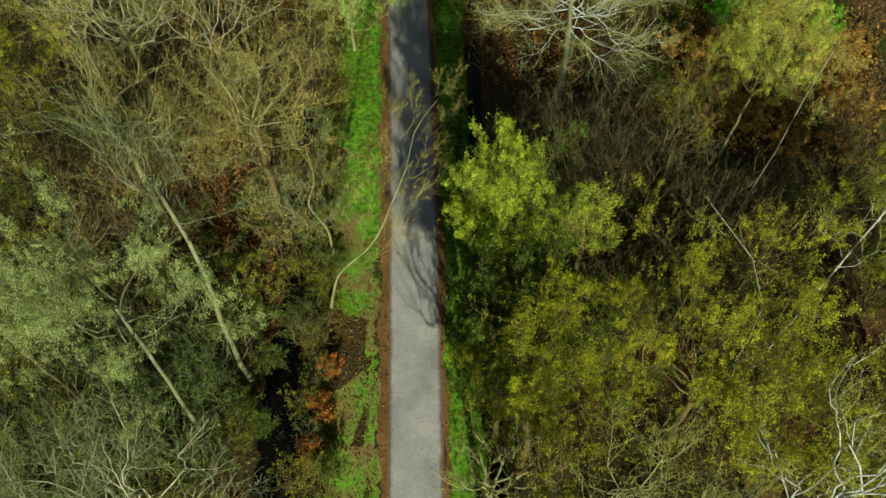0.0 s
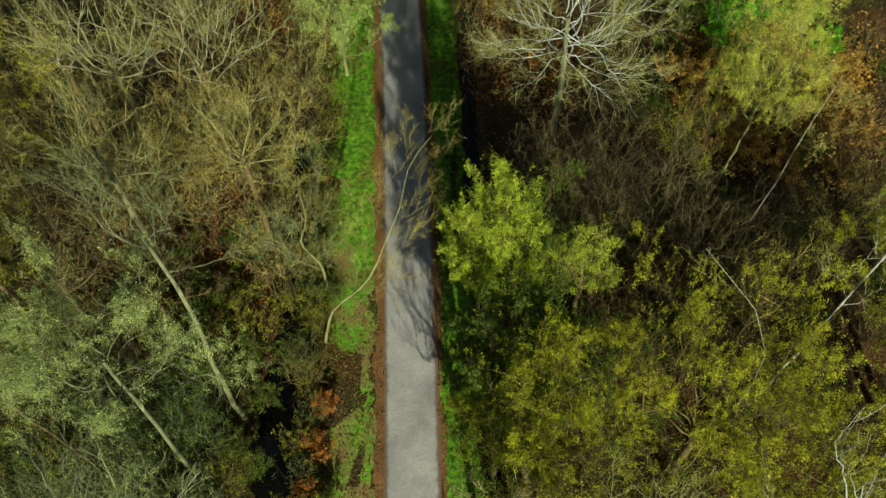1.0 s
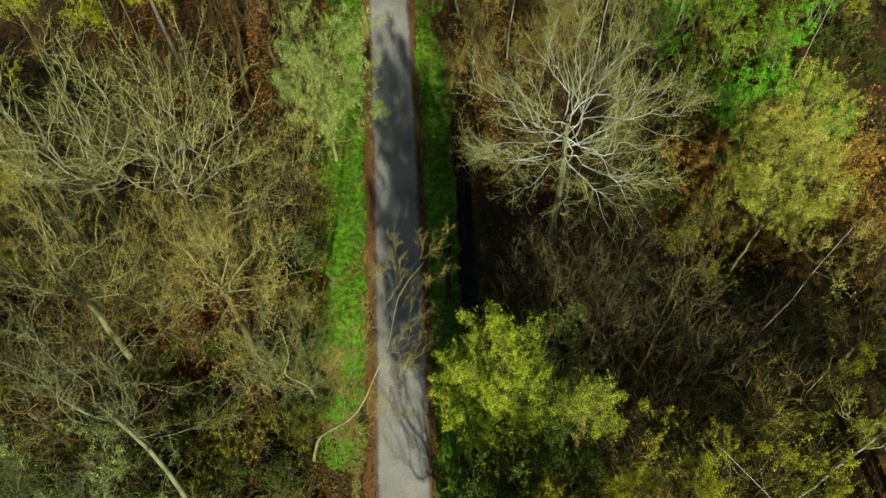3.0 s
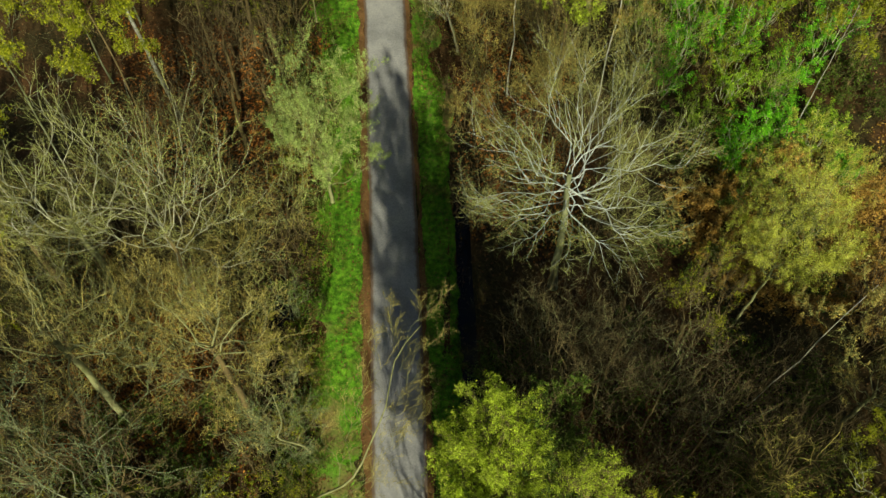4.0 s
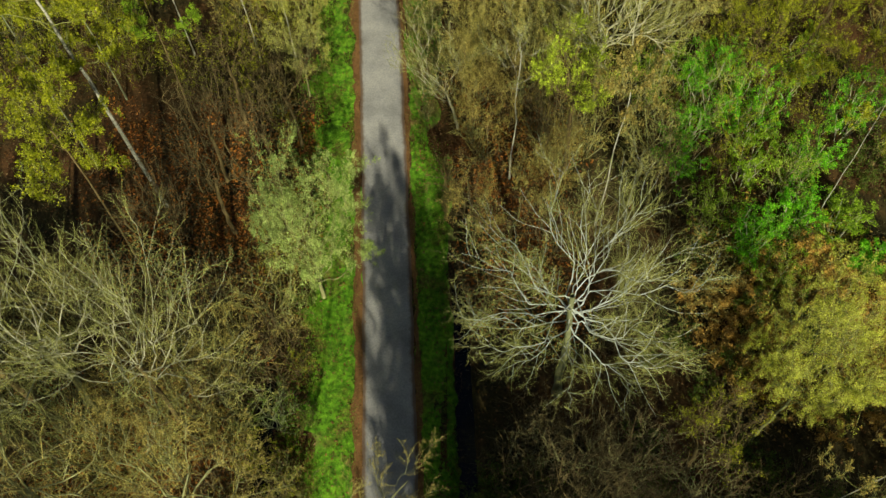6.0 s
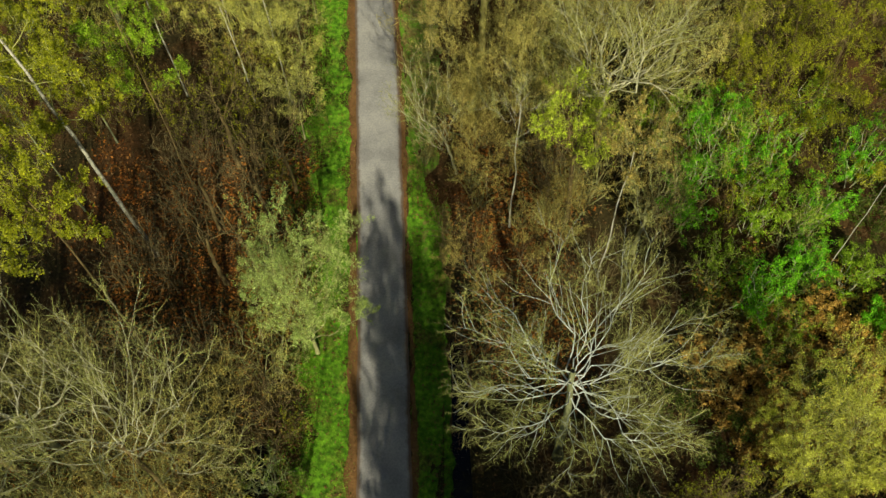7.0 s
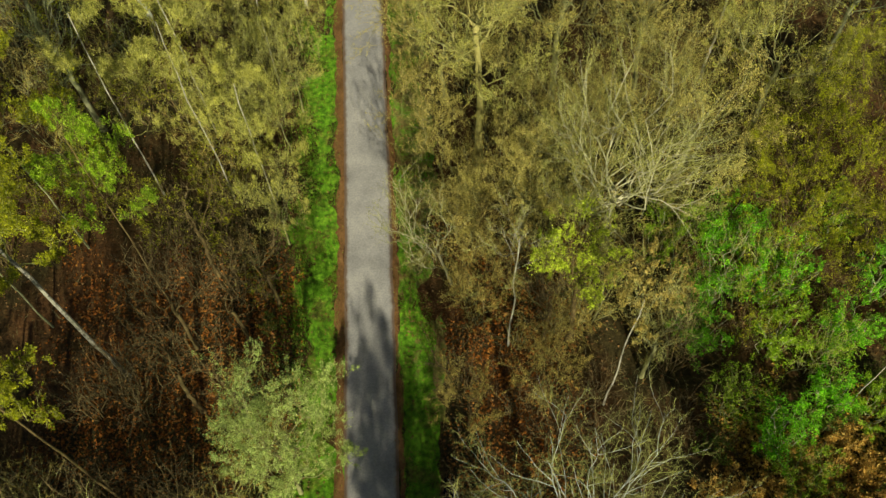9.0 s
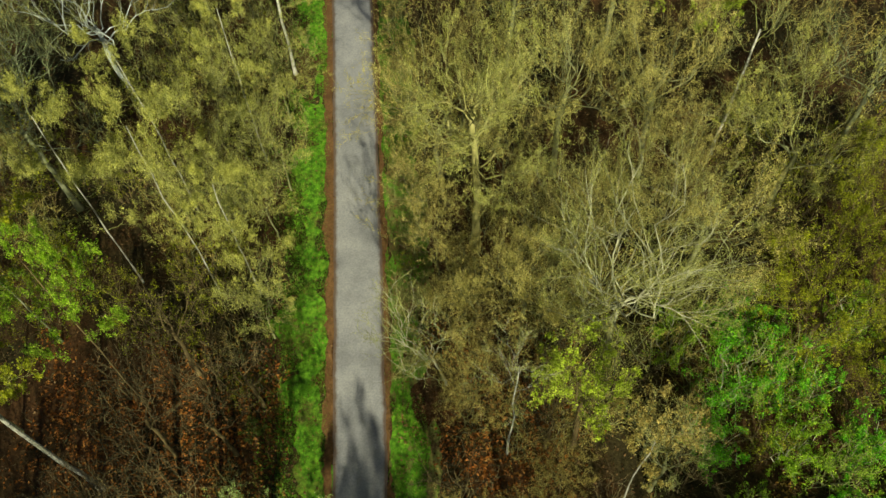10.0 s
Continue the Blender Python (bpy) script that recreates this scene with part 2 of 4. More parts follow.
def spawn(rng, pts, rad, count, lo, hi, angle, ratio, thin, k, wiggle, lift, least, hub=None, out=0.0):
    """Side branches on every given branch."""
    n, kk, _ = pts.shape
    s = lo + (hi - lo) * (np.arange(count)[None, :] + rng.uniform(0, 1, (n, count))) / count
    f = s * (kk - 1)
    i0 = np.minimum(f.astype(int), kk - 2)
    w = (f - i0)[..., None]
    r = np.arange(n)[:, None]
    start = pts[r, i0] * (1 - w) + pts[r, i0 + 1] * w
    tang = unit(pts[r, i0 + 1] - pts[r, i0])
    prad = rad[r, i0] * (1 - w[..., 0]) + rad[r, i0 + 1] * w[..., 0]
    length = np.linalg.norm(np.diff(pts, axis=1), axis=2).sum(1)[:, None]
    length = length * ratio * (1.15 - 0.6 * s) * rng.uniform(0.65, 1.25, (n, count))
    side = rng.normal(size=(n, count, 3))
    side = unit(side - (side * tang).sum(-1, keepdims=True) * tang)
    ang = np.radians(angle) * rng.uniform(0.7, 1.3, (n, count))[..., None]
    way = tang * np.cos(ang) + side * np.sin(ang)
    if out:
        way = unit(way + out * unit(start - hub))
    return grow(rng, start.reshape(-1, 3), way.reshape(-1, 3), length.ravel(), np.maximum(prad.ravel() * thin, least), k, wiggle, lift)


def part(name, mesh, parent, label=""):
    ob = new(name, mesh)
    ob.parent = parent
    return tagged(ob, label) if label else ob


def bezier(a, b, c, k):
    t = np.linspace(0, 1, k)[:, None]
    return (1 - t) ** 2 * a + 2 * t * (1 - t) * b + t ** 2 * c


def tree(name, label, x, y, h, r, seed, wood=BEIGE_BARK, fork=0.45, limbs=9, leaves=None, leaf_n=0, leaf=0.06,
         lean=(0, 0), bend=1.3, top=None, boughs=6, sprays=5, twigs=7, girth=None, droop=0.0, ends=None, group="", flat=0.0, z=0.0, whip=0.007, limb_wood=None, spray_wood=None, fine=False, out=0.55, stout=0.82, inner=0.22, reach=0.42, rise=0.8, thin=0.62, spine=None):
    """A tree: trunk, main limbs that reach the rim of the crown, boughs, sprays, twigs and, where it has them, leaves."""
    rng = np.random.default_rng(seed)
    root = tagged(new(name), label, "tree", group)
    spray_wood = spray_wood or (TWIG_BROWN if wood is BROWN_BARK else TWIG_GREEN if wood is ASH_BARK else TWIG_BEIGE)
    root.location = (x, y, z)
    girth = girth or 0.011 * h + 0.02
    top = fork * 1.25 if top is None else top
    lean = np.array([lean[0], lean[1], 0.0])
    limb_wood = limb_wood or (spray_wood if wood in (WHITE_BARK, BIRCH_DIM) else wood)
    # trunk
    kt = 17 if spine else 9
    s = np.linspace(0, 1, kt)
    trunk = np.stack([s * 0, s * 0, s * h * top], 1) + lean[None] * (s[:, None] ** bend) * top
    trunk[1:, :2] += np.cumsum(rng.normal(size=(kt - 1, 2)), 0) * 0.012 * h / 3
    if spine:
        bone = np.array(spine, float) - np.array([x, y, z])
        run = np.concatenate([[0], np.cumsum(np.linalg.norm(np.diff(bone, axis=0), axis=1))])
        trunk = np.stack([np.interp(s * run[-1], run, bone[:, q]) for q in range(3)], 1)
        trunk[1:-1] = trunk[1:-1] * 0.5 + (trunk[:-2] + trunk[2:]) * 0.25
    trunk[0, 2] = -0.3
    trad = girth * (1 - (0.85 if spine else 0.62) * s * min(1, top))
    trad[0] *= 1.45
    part("trunk", quads("trunk", *tube_arrays(trunk[None], trad[None], 9), wood), root)
    # limbs
    pts_l, rad_l = [], []
    kl = 11
    sl = np.linspace(0, 1, kl)[:, None]
    for i in range(len(ends) if ends else limbs):
        u = (i + 0.5) / limbs
        if ends:
            goal = np.array(ends[i]) - np.array([x, y, z])
            at = min(0.97, fork / top + (1 - fork / top) * i / len(ends))
        else:
            az = i * 2.39996 + rng.uniform(-0.4, 0.4)
            zz = fork * h + (1 - fork) * h * (0.16 + 0.84 * u ** rise) * rng.uniform(0.93, 1.04)
            across = r * math.sqrt(max(0.03, 1 - ((zz / h - fork - 0.32 * (1 - fork)) / (0.70 * (1 - fork))) ** 2)) * rng.uniform(0.8, 1.1)
            goal = np.array([across * math.cos(az), across * math.sin(az), min(zz, h)]) + lean
            at = fork / top + (1 - fork / top) * min(0.97, u * 1.05)
        f = at * (kt - 1)
        i0 = min(int(f), kt - 2)
        a = trunk[i0] * (1 - f + i0) + trunk[i0 + 1] * (f - i0)
        mid = a * 0.45 + goal * 0.55
        mid[2] = a[2] + (goal[2] - a[2]) * (0.30 if droop <= 0 else 0.95)
        limb = bezier(a, mid, goal, kl)
        for m in (1, 2, 3, 4, 6):
            limb += np.sin(m * math.pi * sl) * rng.normal(size=3) * 0.066 / m ** 0.75 * np.linalg.norm(goal - a)
        pts_l.append(limb)
        rad_l.append(np.interp(f, np.arange(kt), trad) * stout * rng.uniform(0.34, 0.5) * np.linspace(1, 0.16, kl))
    pts_l, rad_l = np.array(pts_l), np.array(rad_l)
    lift = 0.10 - droop
    hub = np.array([lean[0] * 0.5, lean[1] * 0.5, h * fork * 0.75])
    b_pts, b_rad = spawn(rng, pts_l, rad_l, boughs, inner, 0.98, 48, reach, thin, 6, 0.15, lift, whip * 1.6, hub, out)
    for i in range(len(pts_l)):
        limb = part("limb", quads("limb", *tube_arrays(pts_l[i:i + 1], rad_l[i:i + 1], 6), limb_wood), root)
        for q in range(i * boughs, (i + 1) * boughs) if fine else ():
            part("bough", quads("bough", *tube_arrays(b_pts[q:q + 1], b_rad[q:q + 1], 4), limb_wood), limb)
    feed_p = np.concatenate([b_pts, np.stack([pts_l[:, j] for j in (4, 6, 7, 8, 9, 10)], 1)])
    feed_r = np.concatenate([b_rad, np.stack([rad_l[:, j] for j in (4, 6, 7, 8, 9, 10)], 1)])
    s_pts, s_rad = spawn(rng, feed_p, feed_r, sprays, 0.15, 1.0, 46, 0.50, 0.6, 4, 0.24, lift * 0.8, whip * 1.15, hub, out * 0.7)
    t_pts, t_rad = spawn(rng, s_pts, s_rad, twigs, 0.1, 1.0, 46, 0.48, 0.7, 3, 0.25, lift * 0.6, whip * 0.8)
    if not fine:
        tagged(part("branchwork", quads("branchwork", *tube_arrays(b_pts, b_rad, 3), limb_wood), root), kind="stuff")
    tagged(part("twig_mass", quads("twig_mass", *twig_arrays(s_pts, s_rad, t_pts, t_rad), spray_wood), root), kind="stuff")
    if leaves and leaf_n:
        leaf = leaf * 0.95
        pick = np.repeat(rng.integers(0, len(t_pts), leaf_n // 9), 9)
        w = rng.uniform(0, 1, (len(pick), 1))
        c = t_pts[pick, 1] * (1 - w) + t_pts[pick, 2] * w + rng.normal(size=(len(pick), 3)) * np.array([0.05, 0.05, 0.11])
        tagged(part("foliage", quads("foliage", *leaf_arrays(rng, c, leaf, droop * 2, flat), leaves), root), kind="stuff")
    return root


def shrub(name, label, x, y, h, r, seed, wood=BROWN_BARK, stems=11, leaves=None, leaf_n=0, leaf=0.06, group="", sprays=3, twigs=6, whip=0.010, single=False, spray_wood=None):
    """Many stems from one root, fanning out."""
    rng = np.random.default_rng(seed)
    root = tagged(new(name), label, "shrub", group)
    root.location = (x, y, -0.05)
    az = np.arange(stems) * 2.39996 + rng.uniform(-0.3, 0.3, stems)
    out = r * np.sqrt((np.arange(stems) + 0.5) / stems)
    goal = np.stack([out * np.cos(az), out * np.sin(az), h * (1.05 - 0.45 * (out / r) ** 2) * rng.uniform(0.8, 1.05, stems)], 1)
    foot = np.stack([0.3 * np.cos(az), 0.3 * np.sin(az), 0 * az - 0.1], 1) * min(1, r / 2)
    mid = foot * 0.6 + goal * 0.4
    mid[:, 2] = goal[:, 2] * 0.6
    pts = np.stack([bezier(foot[i], mid[i], goal[i], 6) for i in range(stems)])
    pts[:, 1:-1] += rng.normal(size=(stems, 4, 3)) * 0.035 * h
    rad = (0.006 * h + 0.008) * np.linspace(1, 0.25, 6)[None] * rng.uniform(0.7, 1.2, (stems, 1))
    for i in range(stems) if single else ():
        part("stem", quads("stem", *tube_arrays(pts[i:i + 1], rad[i:i + 1], 5), wood), root)
    if not single:
        tagged(part("stemwork", quads("stemwork", *tube_arrays(pts, rad, 3), wood), root), kind="stuff")
    s_pts, s_rad = spawn(rng, pts, rad, sprays + 3, 0.2, 1.0, 42, 0.32, 0.6, 4, 0.24, 0.06, whip * 1.2)
    t_pts, t_rad = spawn(rng, s_pts, s_rad, twigs, 0.1, 1.0, 44, 0.50, 0.7, 3, 0.25, 0.04, whip * 0.8)
    tagged(part("twig_mass", quads("twig_mass", *twig_arrays(s_pts, s_rad, t_pts, t_rad), spray_wood or (TWIG_BROWN if wood is BROWN_BARK else TWIG_BEIGE)), root), kind="stuff")
    if leaves and leaf_n:
        pick = np.repeat(rng.integers(0, len(t_pts), leaf_n // 8), 8)
        w = rng.uniform(0, 1, (len(pick), 1))
        c = t_pts[pick, 0] * (1 - w) + t_pts[pick, 2] * w + rng.normal(size=(len(pick), 3)) * leaf * 1.6
        tagged(part("foliage", quads("foliage", *leaf_arrays(rng, c, leaf), leaves), root), kind="stuff")
    return root


# ---- the ground ----
def path_x(y):
    """The middle of the path, which bends slowly."""
    return -1.15 - 0.0283 * y - 0.00031 * y * y


HALF = 1.50          # half the path's width
rng = np.random.default_rng(7)


def ripple(x, y, s, k=0.0):
    return (np.sin(x * s * 1.3 + 1.7 * np.sin(y * s * 0.7 + k)) + np.sin(y * s * 1.1 + 1.9 * np.sin(x * s * 0.8 + 2 * k))) * 0.5


def right_ditch(y):
    return 4.22 + 0.10 * np.sin(y * 0.35)


def left_ditch(y):
    return -7.1 + 0.2 * np.sin(y * 0.3) + 0.02 * np.clip(y - 20, 0, 20)


def left_wide(y):
    return 0.75 + 0.22 * np.sin(y * 1.7) + 0.14 * np.sin(y * 3.1 + 1) + 0.85 / (1 + np.exp(np.clip((y - 21) / 1.2, -30, 30)))


def height(x, y):
    u = x - path_x(np.clip(y, -40, 140))
    z = -0.06 + 0.05 * ripple(x, y, 0.9) + 0.10 * ripple(x, y, 0.31, 1.0)
    z = np.where(np.abs(u) < 2.6, -0.06, z)
    z = z - 0.95 * np.exp(-((u - right_ditch(y)) / 0.62) ** 4) * (1 / (1 + np.exp(np.clip((y - 43) / 1.5, -30, 30))))
    z = z - 1.2 * np.exp(-((u - left_ditch(y)) / left_wide(y)) ** 4) * (1 / (1 + np.exp(np.clip((y - 37) / 1.5, -30, 30))))
    return z


def axis(lo, hi, step, far):
    mid = np.arange(lo, hi + step / 2, step)
    grow_out = step * np.cumsum(1.35 ** np.arange(1, 40))
    grow_out = grow_out[grow_out < far]
    return np.concatenate([lo - grow_out[::-1], mid, hi + grow_out])


xs, ys = axis(-14, 8, 0.3, 2500), axis(-2, 92, 0.7, 2500)
gx, gy = np.meshgrid(xs, ys)
gz = height(gx, gy)
nx = len(xs)
cell = (np.arange(len(ys) - 1)[:, None] * nx + np.arange(nx - 1)[None]).ravel()
ground = new("ground", quads("ground", np.stack([gx, gy, gz], -1).reshape(-1, 3), np.stack([cell, cell + 1, cell + nx + 1, cell + nx], 1), LITTER))
ground.data.polygons.foreach_set("use_smooth", np.ones(len(ground.data.polygons), dtype=bool))
tagged(ground, "woodland floor of brown leaf litter and dark soil", "ground", kind="structure")


def strip(name, label, category, lefts, rights, z, material, y0=-30, y1=130, step=0.4, ragged=0.1, across=5, crown=0.0, seed=1, kind="structure"):
    """A long sheet that follows the path, with ragged edges; lefts, rights: distances from its middle."""
    r = np.random.default_rng(seed)
    yy = np.arange(y0, y1, step)
    smooth = lambda a: np.convolve(np.pad(a, 2, mode="edge"), np.ones(5) / 5, "valid")
    a = lefts(yy) + smooth(r.normal(size=len(yy))) * ragged * 1.6 + r.normal(size=len(yy)) * ragged * 0.35
    b = rights(yy) + smooth(r.normal(size=len(yy))) * ragged * 1.6 + r.normal(size=len(yy)) * ragged * 0.35
    s = np.linspace(0, 1, across)[None]
    u = a[:, None] * (1 - s) + b[:, None] * s
    x = path_x(yy)[:, None] + u
    zz = np.full(x.shape, z) if material is WATER else z + crown * (1 - (2 * s - 1) ** 2) + (height(x, yy[:, None] + 0 * x) + 0.06) * (0.0 if crown else 0.6)
    v = np.stack([x, yy[:, None] + 0 * x, zz + 0 * x], -1).reshape(-1, 3)
    c = (np.arange(len(yy) - 1)[:, None] * across + np.arange(across - 1)[None]).ravel()
    ob = new(name, quads(name, v, np.stack([c, c + 1, c + across + 1, c + across], 1), material))
    edge = ob.data.attributes.new("edge", "FLOAT", "POINT")
    edge.data.foreach_set("value", (np.abs(2 * s - 1) ** 5 + 0 * x).astype(np.float32).ravel())
    return tagged(ob, label, category, kind=kind)


def const(v):
    return lambda yy: np.full(len(yy), float(v))


strip("path", "straight grey gravel path through the wood", "path", const(-HALF), const(HALF), 0.0, GRAVEL, ragged=0.03, crown=0.03, across=15)
strip("trim", "bare reddish soil shoulder beside the gravel path", "soil", const(-HALF - 0.5), const(-HALF + 0.10), -0.012, SOIL, ragged=0.13, seed=2)
strip("trim", "bare reddish soil shoulder beside the gravel path", "soil", const(HALF - 0.06), const(HALF + 0.28), -0.012, SOIL, ragged=0.12, seed=3)
strip("verge", "mossy green grass verge with fallen leaves", "grass", lambda yy: -2.1 + (-2.9 + 0.03 * np.clip(yy - 15, 0, 40) + 0.3 * np.sin(yy * 0.41) + 0.3 * np.sin(yy * 1.13 + 2)) * np.clip((yy - 23) / 10, 0.02, 1), const(-HALF - 0.5), -0.026, TURF, ragged=0.6, seed=4, y0=23, across=8)
strip("verge", "thin grass verge covered in brown fallen leaves", "grass", lambda yy: -5.0 + 0.03 * np.clip(yy - 15, 0, 40) + 0.3 * np.sin(yy * 0.41) + 0.3 * np.sin(yy * 1.13 + 2), const(-HALF - 0.5), -0.042, TURF_DRY, ragged=0.4, seed=14, y1=36, across=8)
strip("verge", "shaded green grass verge along the ditch", "grass", const(HALF + 0.3), lambda yy: 3.65 + 0.15 * np.sin(yy * 0.17) - 1.75 * np.clip((yy - 51) / 7, 0, 1), -0.03, TURF, ragged=0.18, seed=5, across=7)
strip("verge", "leaf-strewn strip with thin grass under the trees", "grass", const(HALF + 0.25), const(4.3), -0.038, TURF_DRY, ragged=0.35, seed=6, y0=46, across=7)
strip("water", "dark still ditch water", "water", lambda yy: right_ditch(yy) - 0.7, lambda yy: right_ditch(yy) + 0.7, -0.55, WATER, y0=2, y1=44, ragged=0.04)
strip("water", "black still ditch water under the trees", "water", lambda yy: left_ditch(yy) - left_wide(yy) - 0.2, lambda yy: left_ditch(yy) + left_wide(yy) + 0.2, -0.70, WATER, y0=2, y1=38, ragged=0.3)


def tufts(name, label, n, lefts, rights, y0, y1, seed, tall, material, patchy=0.5):
    """Grass blades as narrow triangles."""
    r = np.random.default_rng(seed)
    y = r.uniform(y0, y1, n)
    u = lefts + (rights - lefts) * r.uniform(0, 1, n)
    x = path_x(y) + u
    keep = ripple(x, y, 1.1, 0.4) + r.normal(size=n) * 0.35 > -patchy
    x, y = x[keep], y[keep]
    n = len(x)
    az, hh, w = r.uniform(0, 6.28, n), tall * r.uniform(0.5, 1.4, n), 0.016
    foot = np.stack([x, y, height(x, y) * 0.6 - 0.03], 1)
    dx = np.stack([np.cos(az), np.sin(az), 0 * az], 1) * w
    tip = foot + np.stack([r.normal(size=n) * 0.09, r.normal(size=n) * 0.09, hh], 1)
    v = np.stack([foot - dx, foot + dx, tip], 1).reshape(-1, 3)
    return tagged(new(name, quads(name, v, np.arange(3 * n).reshape(n, 3), material)), label, "grass", kind="stuff")


tufts("grass", "short bright green grass on the verge", 80000, -4.6, -HALF - 0.4, 28, 92, 11, 0.10, BLADE, 0.55)
tufts("grass", "longer grass along the wooded edge of the verge", 16000, -5.9, -3.7, 22, 92, 15, 0.24, BLADE, 0.3)
tufts("dry_grass", "dead beige grass along the wooded edge of the verge", 12000, -6.2, -3.9, 20, 92, 16, 0.22, DRY, 0.2)
tufts("dry_grass", "dead beige grass on the bank of the black ditch", 12000, -6.6, -4.2, 6, 34, 37, 0.28, DRY, 0.4)
tufts("grass", "ragged green grass on the bank of the black ditch", 9000, -6.4, -4.2, 6, 34, 38, 0.2, BLADE, 0.2)
tufts("dry_grass", "dead beige grass along the edge of the ditch", 7000, 3.0, 4.2, 8, 92, 17, 0.2, DRY, 0.2)
tufts("grass", "sparse grass creeping over the soil shoulder", 9000, -2.2, -1.62, 20, 92, 18, 0.07, BLADE, 0.05)
tufts("grass", "sparse grass creeping over the soil shoulder", 7000, 1.5, 1.85, 6, 92, 19, 0.07, BLADE, 0.05)
tufts("grass", "thin green grass between fallen leaves", 16000, -5.4, -HALF - 0.5, 5, 30, 13, 0.09, BLADE, 0.1)
tufts("grass", "short bright green grass on the verge", 50000, HALF + 0.25, 3.7, 5, 54, 12, 0.10, BLADE, 0.55)
tufts("grass", "thin grass among fallen leaves under the trees", 9000, HALF + 0.25, 4.4, 53, 92, 20, 0.12, BLADE, -0.1)
tufts("dry_grass", "dead beige grass under the trees by the path", 9000, HALF + 0.3, 4.6, 51, 92, 36, 0.25, DRY, 0.3)


def scatter(name, label, n, x0, x1, y0, y1, seed, size, material, category="leaves", clear=2.1, lift=0.02, flat=0.6, fade=0.0):
    r = np.random.default_rng(seed)
    x, y = r.uniform(x0, x1, n), r.uniform(y0, y1, n)
    u = np.abs(x - path_x(y))
    inside = np.minimum(np.minimum(x - x0, x1 - x), np.minimum(y - y0, y1 - y)) + (ripple(x, y, 0.8, seed) - 1) * 0.35 * fade
    keep = (u > clear) & (inside >= r.uniform(0, 1, n) * fade - (fade == 0))
    x, y = x[keep], y[keep]
    c = np.stack([x, y, height(x, y) + lift + r.uniform(0, 0.05, len(x))], 1)
    return tagged(new(name, quads(name, *leaf_arrays(r, c, size, 0, flat), material)), label, category, kind="stuff")


scatter("fallen_leaves", "dry brown and orange leaves on the woodland floor", 48000, -34, 34, 4, 90, 21, 0.09, DRY)
scatter("fallen_leaves", "dry leaves along the edges of the path", 3500, -6, 0.6, 4, 92, 27, 0.05, DRY, clear=1.32, lift=0.09)
scatter("fallen_leaves", "dry leaves lying on the grass verges", 11000, -9, 3, 6, 90, 22, 0.05, DRY, clear=1.5, lift=0.06)
scatter("fallen_leaves", "dry leaves heaped along the near end of the verge", 1600, -8.2, -3.4, 4, 24, 23, 0.06, DRY, clear=1.6, lift=0.07)
scatter("fallen_leaves", "rust-coloured leaves in the hollow", 23000, -24, -5, 39, 59, 24, 0.10, RUST, clear=4, fade=3.5)
scatter("fallen_leaves", "rust-coloured leaves under the birches", 17000, -0.6, 11, 37, 60, 25, 0.10, RUST, clear=4, fade=3)
scatter("fallen_leaves", "rust-coloured leaves and dead bracken", 40000, 13, 32, 32, 50, 26, 0.12, BRACKEN, clear=4, fade=5)

scatter("fallen_leaves", "rust-coloured leaves between the bare bushes", 34000, -27, -9, 22, 40, 28, 0.10, RUST, clear=4, fade=4)
scatter("ground_ivy", "low moss-green ivy along the ditch bank", 9000, -11.5, -6, 8, 38, 30, 0.08, MOSS, clear=4.6, fade=1.5, flat=0.4)
scatter("fallen_leaves", "dry brown leaves caught on the ditch bank", 7000, -11, -6, 8, 40, 34, 0.08, DRY, clear=4.4, fade=1)
scatter("ground_ivy", "low moss-green ivy between the bare bushes", 14000, -28, -10, 6, 26, 35, 0.09, MOSS, clear=4, fade=3, flat=0.4)
scatter("ground_ivy", "low moss-green ivy on the shaded woodland floor", 16000, 6, 24, 18, 34, 29, 0.09, MOSS, clear=4, fade=4, flat=0.4)


def brushwood(name, label, n, seed, x0, x1, y0, y1, tall, material, clear=4.3):
    """Low brambles and dead stalks."""
    r = np.random.default_rng(seed)
    x, y = r.uniform(x0, x1, n), r.uniform(y0, y1, n)
    keep = (np.abs(x - path_x(y)) > clear) & (ripple(x, y, 0.5, seed) + r.normal(size=n) * 0.5 > -0.4)
    x, y = x[keep], y[keep]
    n = len(x)
    way = unit(np.stack([r.normal(size=n) * 0.6, r.normal(size=n) * 0.6, np.ones(n)], 1))
    p, q = grow(r, np.stack([x, y, height(x, y) - 0.03], 1), way, tall * r.uniform(0.4, 1.4, n), np.full(n, 0.009), 3, 0.25, -0.12)
    return tagged(new(name, quads(name, *tube_arrays(p, q, 3), material)), label, "undergrowth", kind="stuff")


brushwood("brambles", "tangle of dead brown brambles and stalks", 6000, 31, -34, -7, 5, 92, 1.3, BROWN_BARK)
brushwood("brambles", "tangle of dead brown brambles and stalks", 6000, 32, 1, 34, 5, 92, 1.3, BROWN_BARK)
brushwood("dry_stalks", "thin beige dead grass and stalks", 6000, 33, -34, 34, 5, 92, 1.0, BEIGE_BARK)

